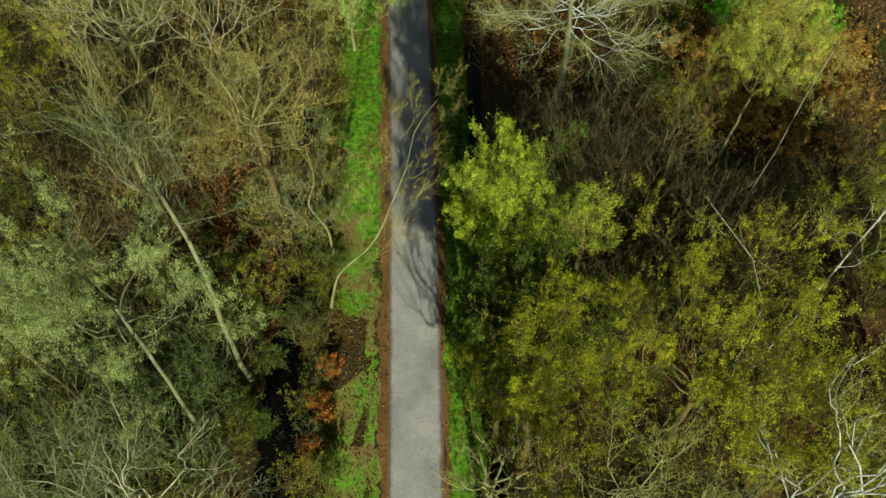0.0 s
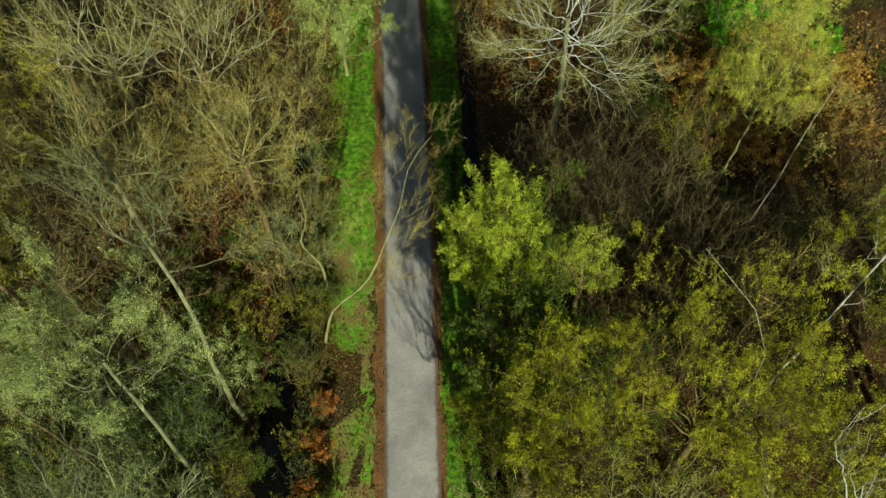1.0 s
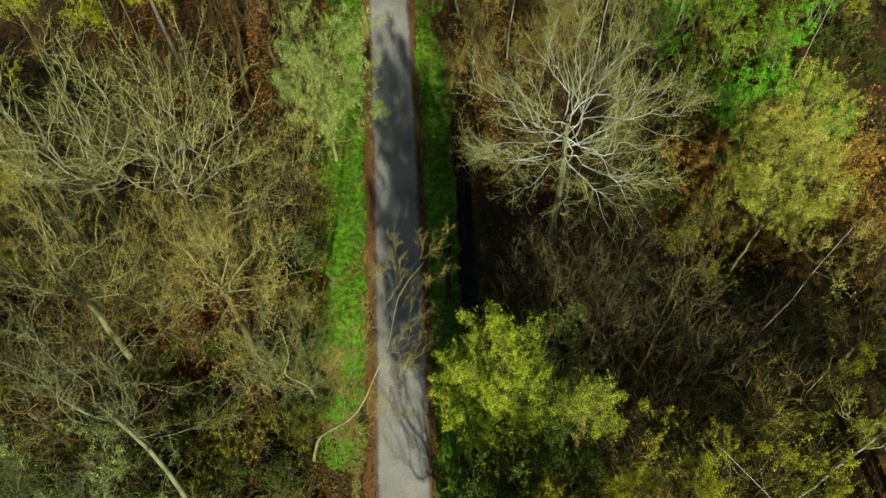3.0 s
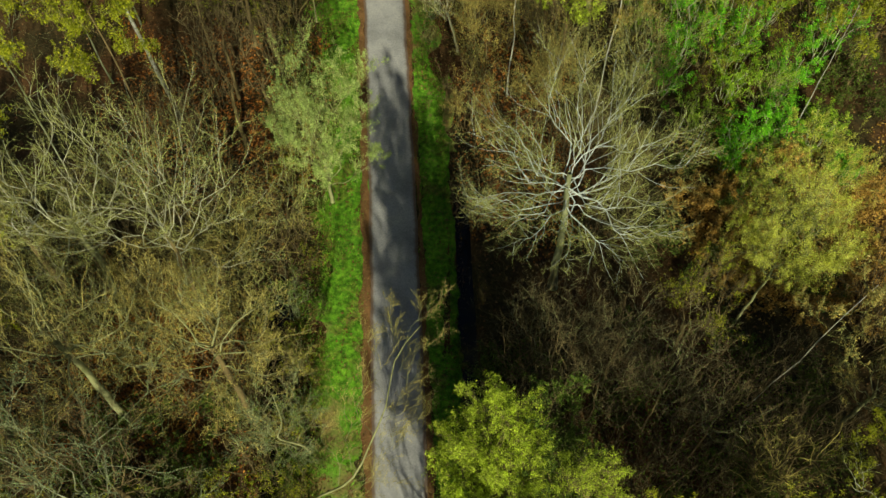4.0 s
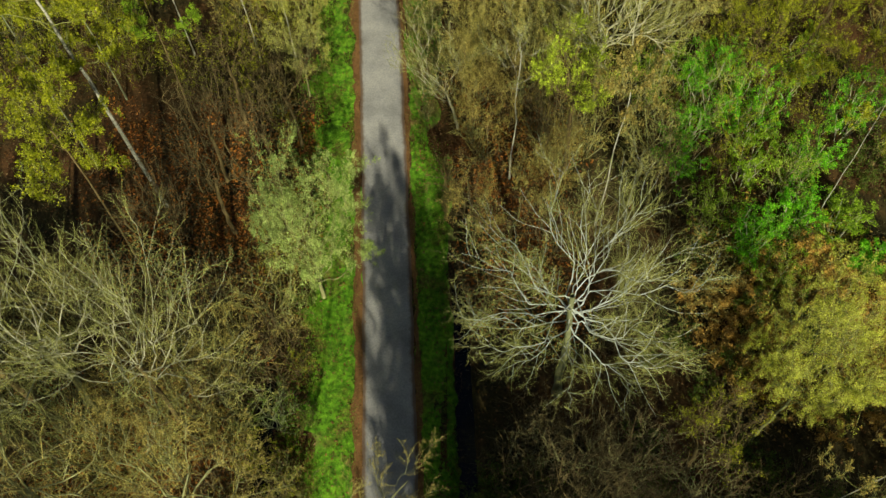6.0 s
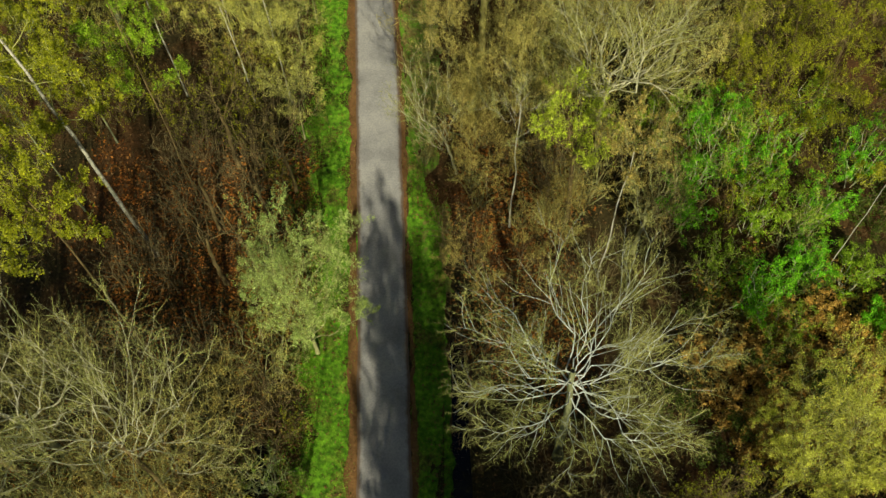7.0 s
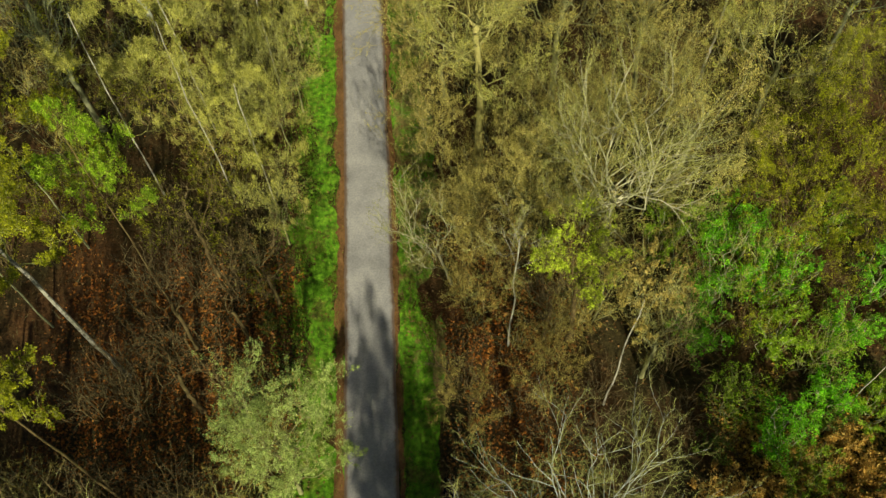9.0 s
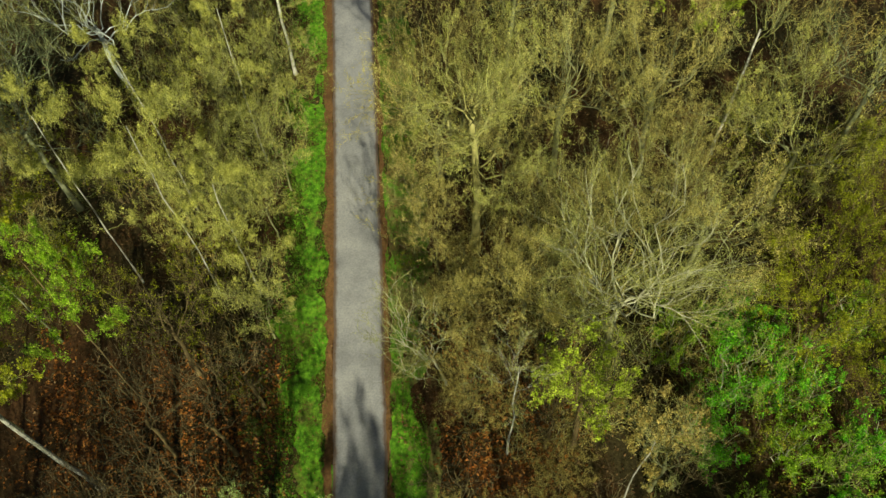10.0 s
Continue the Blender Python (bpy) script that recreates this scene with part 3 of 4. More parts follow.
# ---- the trees on the side of the wide verge ----
BARE = "bare leafless tree with pale beige twigs in spring sun"
tree("ash_tree", "tall bare forked tree with grey-green bark", -10.9, 17.8, 23.5, 4.6, 101, ASH_BARK, 0.62, 8, lean=(-0.6, 1.2), girth=0.15, fine=True)
tree("birch_tree", "birch hung with pale yellow catkins", -12.9, 14.2, 21, 4.4, 102, ASH_BARK, 0.58, 10, WILLOW, 44000, 0.028, girth=0.13)
tree("birch_tree", "birch hung with pale yellow catkins", -17.5, 14.4, 19.5, 4.2, 103, BROWN_BARK, 0.55, 9, WILLOW, 40000, 0.028, girth=0.09, spray_wood=TWIG_GREEN)
tree("bare_tree", "bare spreading tree with pale grey limbs", -13.6, 8.6, 14.5, 5.0, 104, ASH_BARK, 0.35, 9, girth=0.2, spray_wood=TWIG_GREEN, limb_wood=LIMB_GREY)
tree("bare_tree", "bare spreading tree with pale grey limbs", -18.8, 8.0, 15, 5.0, 105, ASH_BARK, 0.35, 9, spray_wood=TWIG_GREEN)
tree("bare_tree", "bare tree with grey-green twigs over the ditch", -11.4, 9.4, 11.5, 3.2, 154, ASH_BARK, 0.35, 9, spray_wood=TWIG_GREEN)
tree("bare_tree", "bare tree with grey-green twigs", -16.4, 10.8, 13, 4.0, 155, ASH_BARK, 0.35, 9, spray_wood=TWIG_GREEN)
tree("birch_tree", "birch hung with pale yellow catkins", -22.5, 18, 19, 5.0, 106, ASH_BARK, 0.45, 9, WILLOW, 25323, 0.041)
tree("maple_tree", "young tree with amber yellow opening leaves", -25, 31, 15, 4.2, 107, BROWN_BARK, 0.4, 9, OLIVE, 21705, 0.052)
tree("maple_tree", "young tree with amber yellow opening leaves", -24.5, 24, 13, 3.6, 108, BROWN_BARK, 0.4, 8, OLIVE, 14470, 0.045)
tree("crooked_tree", "crooked bare tree reaching over the path", -6.8, 22.2, 12, 4.0, 109, BEIGE_BARK, 0.35, 11, girth=0.088, top=1.0, boughs=9, sprays=7, twigs=7, stout=0.55, whip=0.0045, spray_wood=TWIG_TAN,
     spine=[(-6.8, 22.2, 0), (-5.9, 22.1, 4.5), (-3.85, 21.9, 7.5), (-3.1, 22.5, 9.0), (-2.63, 23.35, 10.4), (-1.97, 23.97, 11.1), (-1.87, 26.5, 11.2), (-0.56, 27.4, 12.5)],
     ends=[(-1.2, 21.6, 9.4), (-5.2, 24.8, 8.6), (-0.9, 23.2, 10.4), (-4.4, 25.4, 10.0), (-0.4, 24.6, 11.2), (-3.6, 26.4, 11.0), (0.0, 25.6, 11.6), (-3.0, 27.8, 11.8), (0.3, 27.0, 12.2), (-1.8, 28.6, 12.4), (0.2, 28.8, 12.8)])
tree("crooked_tree", "bare tree with an S-bent pale stem over the ditch", -6.9, 25.8, 12.2, 2.6, 152, BEIGE_BARK, 0.35, 9, girth=0.10, top=1.0, stout=0.8, sprays=6, boughs=8, whip=0.006, spray_wood=TWIG_GREEN,
     spine=[(-6.9, 25.8, 0), (-6.6, 24.7, 4.5), (-7.17, 23.7, 8.6), (-6.35, 23.5, 11.2), (-6.76, 24.4, 12.3)],
     ends=[(-8.8, 25.2, 7.6), (-5.4, 25.4, 7.8), (-8.8, 23.0, 9.2), (-5.4, 22.8, 9.8), (-8.4, 24.6, 10.8), (-5.2, 24.6, 11.4), (-7.4, 22.4, 12.0), (-5.8, 25.2, 12.4), (-7.6, 25.4, 12.8)])
tree("bare_tree", BARE, -13.0, 33.0, 20, 5.4, 110, BROWN_BARK, 0.45, 14, girth=0.15, limb_wood=LIMB_GREY, spray_wood=TWIG_BEIGE, boughs=9, sprays=7, thin=0.70, stout=0.72)
tree("bare_tree", BARE, -9.8, 27, 18, 3.8, 111, BROWN_BARK, 0.5, 11, limb_wood=BEIGE_BARK, spray_wood=TWIG_TAN, boughs=7, sprays=6, twigs=7, thin=0.66)
tree("bare_tree", BARE, -17, 27.5, 18, 5.0, 112, BEIGE_BARK, 0.45, 11, thin=0.66, twigs=6, spray_wood=TWIG_TAN)
tree("bare_tree", BARE, -18.5, 34.5, 18, 4.8, 113, BEIGE_BARK, 0.45, 13, limb_wood=LIMB_GREY, thin=0.70, twigs=6, stout=0.68, boughs=8)
tree("broken_birch", "broken birch with a short white trunk", -20.4, 33.8, 11.5, 1.6, 114, BROWN_BARK, 0.8, 4, top=0.85, girth=0.3, limb_wood=WHITE_BARK, boughs=2, sprays=2, twigs=2, ends=[(-20.8, 34.8, 11.4), (-19.8, 33.6, 11)])
tree("bare_tree", BARE, -15, 22.5, 13, 3.6, 115, BROWN_BARK, 0.35, 9)
tree("bare_tree", BARE, -20, 23, 14, 4.0, 116, BROWN_BARK, 0.35, 9)
tree("willow_tree", "pale silvery green willow beside the path", -6.7, 42.0, 12.4, 2.7, 117, BEIGE_BARK, 0.12, 15, SILVER, 60000, 0.031, lean=(0.3, 1.0), top=0.3, girth=0.12)
tree("birch_tree", "white-stemmed birch with yellow-green young leaves", -17.3, 48.7, 21, 3.4, 118, BIRCH_DIM, 0.6, 11, OLIVE, 26000, 0.05, top=0.9, lean=(-1.4, 0.6), girth=0.14)
tree("birch_tree", "slim birch with yellow-green young leaves", -15.8, 41.2, 20, 2.6, 119, BROWN_BARK, 0.7, 10, OLIVE, 14000, 0.05, top=0.9, girth=0.08, spray_wood=TWIG_BEIGE)
tree("birch_tree", "slim birch in fresh green leaf", -15.4, 53.2, 18.5, 2.9, 120, BROWN_BARK, 0.55, 10, SPRING, 22000, 0.04, top=0.9, girth=0.055)
tree("birch_tree", "white-stemmed birch with yellow-green young leaves", -22.5, 42.5, 19, 4.2, 121, ASH_BARK, 0.5, 10, OLIVE, 21705, 0.052, top=0.9, girth=0.06)
tree("birch_tree", "white-stemmed birch with yellow-green young leaves", -22.5, 52, 18, 4.2, 122, ASH_BARK, 0.5, 10, OLIVE, 21705, 0.052, top=0.9, girth=0.06)
SAPLING = "thin bare sapling over rust-coloured leaf litter"
for q, (sx, sy, sh) in enumerate(((-10.3, 46.4, 12), (-13.6, 50.6, 11), (-10.2, 50.6, 10), (-12.6, 46.6, 11), (-9.0, 53.4, 9), (-13.0, 55.4, 11))):
    tree("sapling", SAPLING, sx, sy, sh, 2.2, 130 + q, BROWN_BARK, 0.4, 6, boughs=5, sprays=4, twigs=3, group="saplings in the dark hollow")
for q, (sx, sy, sh, sr) in enumerate(((-12.5, 60.8, 18, 3.2), (-17.3, 61.4, 18, 3.4), (-9.9, 60.6, 13, 2.5), (-14.6, 66.5, 17, 3.6), (-10.6, 70.5, 15, 3.2))):
    tree("birch_tree", "slender white birch with sparse pale buds", sx, sy, sh, sr, 140 + q, BIRCH_DIM, 0.3, 10, PALE, 30000, 0.029, top=0.9, girth=0.055, group="birches by the path")
tree("birch_tree", "white-stemmed birch with yellow-green young leaves", -21.5, 57.5, 18, 4.6, 146, ASH_BARK, 0.45, 10, OLIVE, 30000, 0.045, top=0.9, girth=0.06)
tree("bare_tree", "bare tree with cold grey twigs", -22.5, 67, 16, 4.6, 147, ASH_BARK, 0.4, 10)
tree("bare_tree", "bare tree with cold grey twigs", -20, 75, 16, 4.8, 148, OAK_BARK, 0.4, 10)
tree("bare_tree", "bare tree with cold grey twigs", -27, 73, 16, 4.8, 149, ASH_BARK, 0.4, 9)
tree("birch_tree", "slender white birch with sparse pale buds", -9.4, 78, 14, 2.4, 150, WHITE_BARK, 0.4, 7, PALE, 4760, 0.041, top=0.95, girth=0.12)
tree("bare_tree", BARE, -14.5, 80, 15, 4.4, 151, BEIGE_BARK, 0.4, 9)

# ---- the trees on the side of the ditch ----
tree("hornbeam_tree", "young tree in bright lime-green leaf beside the ditch", 2.5, 20.7, 16.3, 2.2, 271, BROWN_BARK, 0.5, 20, LIME, 90000, 0.032, lean=(-0.2, 1.0))
tree("hawthorn_tree", "small tree in dull green leaf under the taller ones", 2.9, 17.6, 13.0, 2.3, 246, BROWN_BARK, 0.3, 13, DULL, 44000, 0.055)
tree("hawthorn_tree", "small tree in dull green leaf under the taller ones", 6.4, 18.2, 9, 2.4, 247, BROWN_BARK, 0.25, 10, DULL, 11900, 0.064)
tree("hornbeam_tree", "slim young tree in pale yellow-green leaf", 6.2, 20.0, 15.4, 1.2, 202, BROWN_BARK, 0.6, 11, LIME, 13000, 0.03, lean=(0, 0.6))
tree("hawthorn_tree", "small tree in dull green leaf under the taller ones", 4.5, 22.4, 13.4, 2.3, 248, BROWN_BARK, 0.3, 13, DULL, 44000, 0.05)
tree("goat_willow", "broad tree covered in olive-yellow catkins", 11.6, 14.2, 18.8, 5.0, 203, BROWN_BARK, 0.35, 13, GOLD, 100000, 0.032)
tree("goat_willow", "young tree dotted with olive-yellow catkins", 3.9, 13.2, 17.2, 2.9, 204, BROWN_BARK, 0.4, 11, OLIVE, 64000, 0.034, lean=(-0.5, 0.5))
# Green leaf, picked darker so its colour also holds the surrounding shade.
tree("hazel_tree", "young tree in small moss-green leaf, toned down for shade", 7.9, 16.6, 11.2, 3.0, 205, BROWN_BARK, 0.3, 10, MOSS, 20000, 0.036)
tree("goat_willow", "young tree dotted with olive-yellow catkins", 15.6, 11.4, 15, 3.6, 206, BROWN_BARK, 0.35, 10, GOLD, 28940, 0.045)
# Grown dense to shade the path; leaves kept dark so it stands out less.
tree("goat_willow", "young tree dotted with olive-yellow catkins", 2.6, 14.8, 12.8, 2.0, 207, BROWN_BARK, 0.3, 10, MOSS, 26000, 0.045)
tree("dead_birch", "thin dead birch leaning out of the crown", 12.6, 14.8, 21, 0.8, 208, BIRCH_DIM, 0.85, 3, lean=(-3.9, 1.4), bend=7, top=1.0, girth=0.024, boughs=3, sprays=3, twigs=2)
tree("bare_tree", "bare tree with bright white branches", 15.0, 8.4, 21, 4.2, 209, OAK_BARK, 0.5, 10, girth=0.24)
tree("bare_tree", BARE, 7.6, 9.2, 15.5, 3.8, 210, BEIGE_BARK, 0.35, 10)
tree("bare_tree", BARE, 11, 7.4, 14, 3.4, 211, ASH_BARK, 0.35, 9)
tree("bare_tree", BARE, 2.0, 10.6, 10.5, 2.8, 212, BEIGE_BARK, 0.45, 9, girth=0.2, stout=1.2)
# Added mostly out of view so that its crown shades the path.
tree("goat_willow", "tall olive-yellow tree, mostly out of view, that shades the path", 4.2, 4.6, 19, 2.7, 249, BROWN_BARK, 0.55, 14, OLIVE, 46000, 0.045)
# Three trees added mostly beyond the view to shade the ground on this side.
tree("goat_willow", "broad tree covered in olive-yellow catkins", 25.2, 8.4, 19.5, 5.0, 243, BROWN_BARK, 0.35, 12, OLIVE, 30464, 0.052)
tree("goat_willow", "broad tree covered in olive-yellow catkins", 24.6, 16.2, 16.5, 4.2, 244, BROWN_BARK, 0.35, 12, OLIVE, 26656, 0.052)
tree("goat_willow", "broad tree covered in olive-yellow catkins", 21.6, 8.6, 19, 4.4, 245, BROWN_BARK, 0.35, 12, OLIVE, 26656, 0.052)
tree("birch_tree", "white-stemmed birch with yellow-green young leaves", 17.1, 18.9, 17.0, 2.4, 213, WHITE_BARK, 0.58, 9, OLIVE, 14000, 0.034, top=0.9, lean=(1.5, 1.3), bend=1.0, girth=0.085, limb_wood=WHITE_BARK)
tree("birch_tree", "slim birch with yellow-green young leaves", 21.2, 22.6, 15.5, 2.4, 250, BROWN_BARK, 0.5, 9, OLIVE, 16000, 0.036, top=0.9, girth=0.07)
shrub("hazel_bush", "bare brown bush with dense upright twigs", 16.8, 23.4, 8.5, 2.4, 214, BROWN_BARK, 15, spray_wood=TWIG_TAN, twigs=8)
tree("birch_tree", "slender white birch with a haze of bare twigs", 17.25, 28.3, 18.2, 2.0, 215, BIRCH_DIM, 0.66, 8, AMBER, 2550, 0.04, top=0.98, lean=(-0.45, -1.8), bend=1.0, girth=0.04)
tree("bare_tree", BARE, 22, 27, 9.5, 2.8, 216, BEIGE_BARK, 0.4, 9, AMBER, 4250, 0.046)
def crown(cx, cy, tiers, seed):
    """Limb ends on rings: (how many, radius, height) from the lowest ring up."""
    r = np.random.default_rng(seed)
    out = []
    for n, rad, z in tiers:
        turn = r.uniform(0, 6.28)
        for i in range(n):
            a, far = turn + 6.283 * i / n + r.uniform(-0.25, 0.25), rad * r.uniform(0.90, 1.04)
            out.append((cx + far * math.cos(a), cy + 0.92 * far * math.sin(a), z + r.uniform(-0.7, 0.7)))
    return out


# Trunk bark darker than the limbs: moss, plus crown shade put into colour.
tree("oak_tree", "big spreading oak, bare, with pale grey limbs", 6.9, 35.9, 16.0, 6.2, 217, ASH_BARK, 0.54, 18, girth=0.24, limb_wood=OAK_BARK, spray_wood=TWIG_BEIGE, boughs=12, sprays=9, twigs=8, top=0.72, whip=0.006, fine=True, out=0.40, stout=0.62, inner=0.20, reach=0.44, thin=0.64,
     ends=crown(7.3, 36.9, ((6, 5.0, 7.2), (6, 6.0, 10.4), (6, 5.9, 13.4), (3, 3.4, 15.6)), 5))
tree("weeping_willow", "yellow-green tree with fine drooping shoots", 16.8, 32.8, 16, 2.9, 218, BEIGE_BARK, 0.40, 15, STRAW, 80000, 0.027, girth=0.09, lean=(0.8, 1.0), spray_wood=TWIG_BEIGE)
tree("weeping_willow", "yellow-green tree with fine drooping shoots", 13.4, 31.2, 11.5, 1.8, 219, BROWN_BARK, 0.3, 8, OLIVE, 5000, 0.036)
tree("birch_tree", "slender birch with a fan of bare grey twigs", 4.7, 50.6, 14.5, 2.3, 220, BIRCH_DIM, 0.6, 8, top=0.8, girth=0.06, limb_wood=BIRCH_DIM)
tree("bare_tree", "small bare tree with a fan of pale limbs by the path", 1.4, 54.6, 10.5, 2.4, 221, LIMB_GREY, 0.3, 11, girth=0.09, spray_wood=TWIG_BEIGE, lean=(-2.0, 0.2), bend=1.0)
tree("birch_tree", "slender birch with a brush of brown buds", 9.9, 46.9, 15.5, 1.9, 222, BIRCH_DIM, 0.6, 8, AMBER, 5950, 0.046, top=0.8, girth=0.055, lean=(0.4, 0.6), limb_wood=BEIGE_BARK)
tree("sapling", "thin bare sapling among brown stalks", 6.8, 51, 10, 2.0, 223, BROWN_BARK, 0.35, 7)
tree("sapling", "thin bare sapling among brown stalks", 12.2, 48.6, 10, 2.0, 224, BEIGE_BARK, 0.35, 7)
tree("goat_willow", "small tree with bright yellow catkins", 8.2, 51.0, 13.4, 2.3, 225, BROWN_BARK, 0.45, 8, LIME, 12661, 0.049)
tree("bare_tree", "wide bare tree with beige branches", 10.6, 56.6, 16.5, 5.8, 226, BEIGE_BARK, 0.3, 18, PALE, 24000, 0.027, sprays=7, girth=0.22, boughs=9, limb_wood=LIMB_GREY, spray_wood=TWIG_BEIGE)
tree("bare_tree", BARE, 5.6, 57, 12.5, 3.0, 227, BEIGE_BARK, 0.35, 9, BUFF, 27000, 0.027, sprays=6, spray_wood=TWIG_TAN)
tree("bare_tree", "thick lichen-yellow trunk with bare limbs over the path", 3.1, 63.6, 19, 4.6, 228, YELLOW_BARK, 0.42, 17, PALE, 26000, 0.030, girth=0.27, sprays=6, top=0.7, spray_wood=TWIG_BEIGE)
tree("bare_tree", BARE, 15, 60, 15.5, 4.4, 229, BEIGE_BARK, 0.4, 11, BUFF, 27000, 0.027, sprays=6, spray_wood=TWIG_TAN)
tree("bare_tree", BARE, 0.9, 69, 15, 3.8, 230, BEIGE_BARK, 0.25, 11, BUFF, 24000, 0.027, sprays=6, spray_wood=TWIG_TAN)
tree("bare_tree", BARE, 8.2, 69, 16.5, 5.0, 231, BEIGE_BARK, 0.4, 11, BUFF, 27000, 0.027, sprays=6, spray_wood=TWIG_BEIGE)
tree("bare_tree", BARE, 13.6, 69, 15.5, 4.8, 232, BEIGE_BARK, 0.4, 10, BUFF, 27000, 0.027, sprays=6, spray_wood=TWIG_TAN)
tree("maple_tree", "spreading tree with olive-yellow young leaves", 20.8, 55.6, 14, 4.2, 233, BROWN_BARK, 0.35, 11, OLIVE, 40000, 0.038)
tree("maple_tree", "spreading tree with olive-yellow young leaves", 26, 61, 15, 4.8, 234, BROWN_BARK, 0.35, 11, OLIVE, 40000, 0.038)
tree("maple_tree", "spreading tree with olive-yellow young leaves", 28, 51.5, 14, 4.0, 235, BROWN_BARK, 0.35, 10, OLIVE, 25323, 0.049)
tree("birch_tree", "thin white birch with yellow leaves", 23, 46.4, 13.5, 1.8, 236, BIRCH_DIM, 0.6, 7, OLIVE, 4760, 0.049, top=0.9, girth=0.035)
tree("birch_tree", "tall pale forked birch, bare", 18.6, 70.6, 16, 3.4, 237, WHITE_BARK, 0.45, 8, top=0.7, girth=0.1)
tree("bare_tree", BARE, 20.6, 65, 15, 4.2, 238, BEIGE_BARK, 0.4, 9, PALE, 17136, 0.034, sprays=6)
tree("bare_tree", "bare tree with cold grey twigs", 26, 70, 15, 4.2, 239, ASH_BARK, 0.4, 9)
tree("bare_tree", BARE, 5.4, 78, 15, 4.6, 240, BEIGE_BARK, 0.4, 9, PALE, 17136, 0.034, sprays=6)
tree("bare_tree", BARE, 12.5, 80, 15, 4.6, 241, BEIGE_BARK, 0.4, 9, PALE, 17136, 0.034, sprays=6)
tree("goat_willow", "bush in fresh lime-green leaf", 17, 79, 11, 3.4, 242, BROWN_BARK, 0.3, 9, LIME, 21705, 0.052)

for q, (sx, sy, sh, sr) in enumerate(((1.7, 57.6, 6, 1.5), (0.9, 61.8, 9, 1.8), (2.4, 59.6, 5, 1.5), (-0.4, 65.4, 9, 2.0), (5.8, 62.6, 11, 2.4), (8.6, 62.0, 11.5, 2.5), (4.8, 67.0, 11, 2.4), (11.8, 63.2, 11.5, 2.5), (-0.8, 73, 9, 2.1), (3.4, 73.4, 10, 2.4))):
    tree("sapling", "young tree with a haze of buff buds and fine twigs", sx, sy, sh, sr, 180 + q, BEIGE_BARK, 0.25, 9, BUFF, 9000, 0.026, girth=0.06, spray_wood=TWIG_TAN, twigs=9, group="buff young trees")
for q, (sx, sy, sh, sr) in enumerate(((-8.8, 57.6, 9, 1.9), (-9.2, 64.4, 11, 2.2), (-11.6, 64.2, 12, 2.4), (-8.8, 68.2, 10, 2.2), (-12.8, 70.2, 12, 2.6), (-9.4, 74, 10, 2.3))):
    tree("sapling", "young tree with a haze of buff buds and fine twigs", sx, sy, sh, sr, 195 + q, BEIGE_BARK, 0.25, 9, PALE, 10000, 0.028, girth=0.06, spray_wood=TWIG_BEIGE, twigs=9, group="buff young trees")
for q, (sx, sy, sh) in enumerate(((2.4, 45.4, 8), (3.2, 51.8, 9), (6.2, 46.4, 9), (2.3, 53.4, 8.5), (7.4, 48.4, 8), (4.8, 54.4, 9))):
    tree("sapling", "thin sapling with a haze of orange-brown buds", sx, sy, sh, 1.7, 170 + q, BROWN_BARK, 0.35, 7, AMBER, 5000, 0.026, boughs=6, sprays=5, twigs=8, girth=0.05, spray_wood=TWIG_TAN, group="budding saplings")

# ---- bushes ----
for q, (sx, sy, sh, sr) in enumerate(((16.4, 53.2, 7, 2.5), (19.8, 53.2, 5.5, 2.2), (14.2, 56.0, 5.5, 2.0), (18.4, 44.4, 5.0, 1.8), (23.0, 50.0, 4.5, 2.0),
                                      (23.4, 57.0, 5.0, 2.0), (26.4, 53.6, 5.5, 2.2), (15.0, 50.4, 4.2, 1.8), (19.4, 50.0, 4.5, 2.0), (21.6, 46.4, 3.6, 1.6), (17.8, 57.0, 5, 2.0), (24.4, 46.0, 3.4, 1.8), (25.4, 43.4, 2.4, 1.4))):
    shrub("elder_bush", "bush in vivid fresh green leaf", sx, sy, sh * 1.15, sr, 300 + q, LIMB_GREY, 9, (FRESH, FRESH, SPRING)[q % 3], 8000, 0.046, group="fresh green bushes", twigs=4, spray_wood=TWIG_GREEN)

for q, (sx, sy, sh, sr) in enumerate(((18.2, 53.6, 8.5, 2.6), (19.6, 42.4, 4.2, 2.2), (21.4, 49.0, 6.0, 2.0), (16.6, 46.4, 5.0, 1.8))):
    shrub("willow_bush", "bush of pale arching stems with sparse green leaves", sx, sy, sh, sr, 390 + q, BEIGE_BARK, 13, SPRING, 4000, 0.045, group="pale-stemmed bushes", spray_wood=TWIG_BEIGE, twigs=5)
for q, (sx, sy) in enumerate(((18.4, 38.2), (20.6, 40.4), (22.8, 38.6), (19.6, 43.0), (23.6, 42.4), (17.6, 41.0), (25.0, 40.0), (21.4, 36.4), (16.2, 38.8), (22.0, 44.0), (19.2, 35.6), (23.4, 35.2), (17.4, 36.4), (24.6, 37.4), (20.4, 38.4), (26.6, 41.6), (18.6, 40.2), (22.6, 40.6), (26.4, 36.6), (15.4, 41.4), (21.2, 34.0), (24.8, 33.6))):
    shrub("bracken_clump", "clump of dead orange-brown bracken", sx, sy, 2.0 + 0.2 * (q % 4), 1.9, 400 + q, BROWN_BARK, 12, BRACKEN, 4200, 0.055, group="dead bracken", twigs=4)
PROTOS = {}


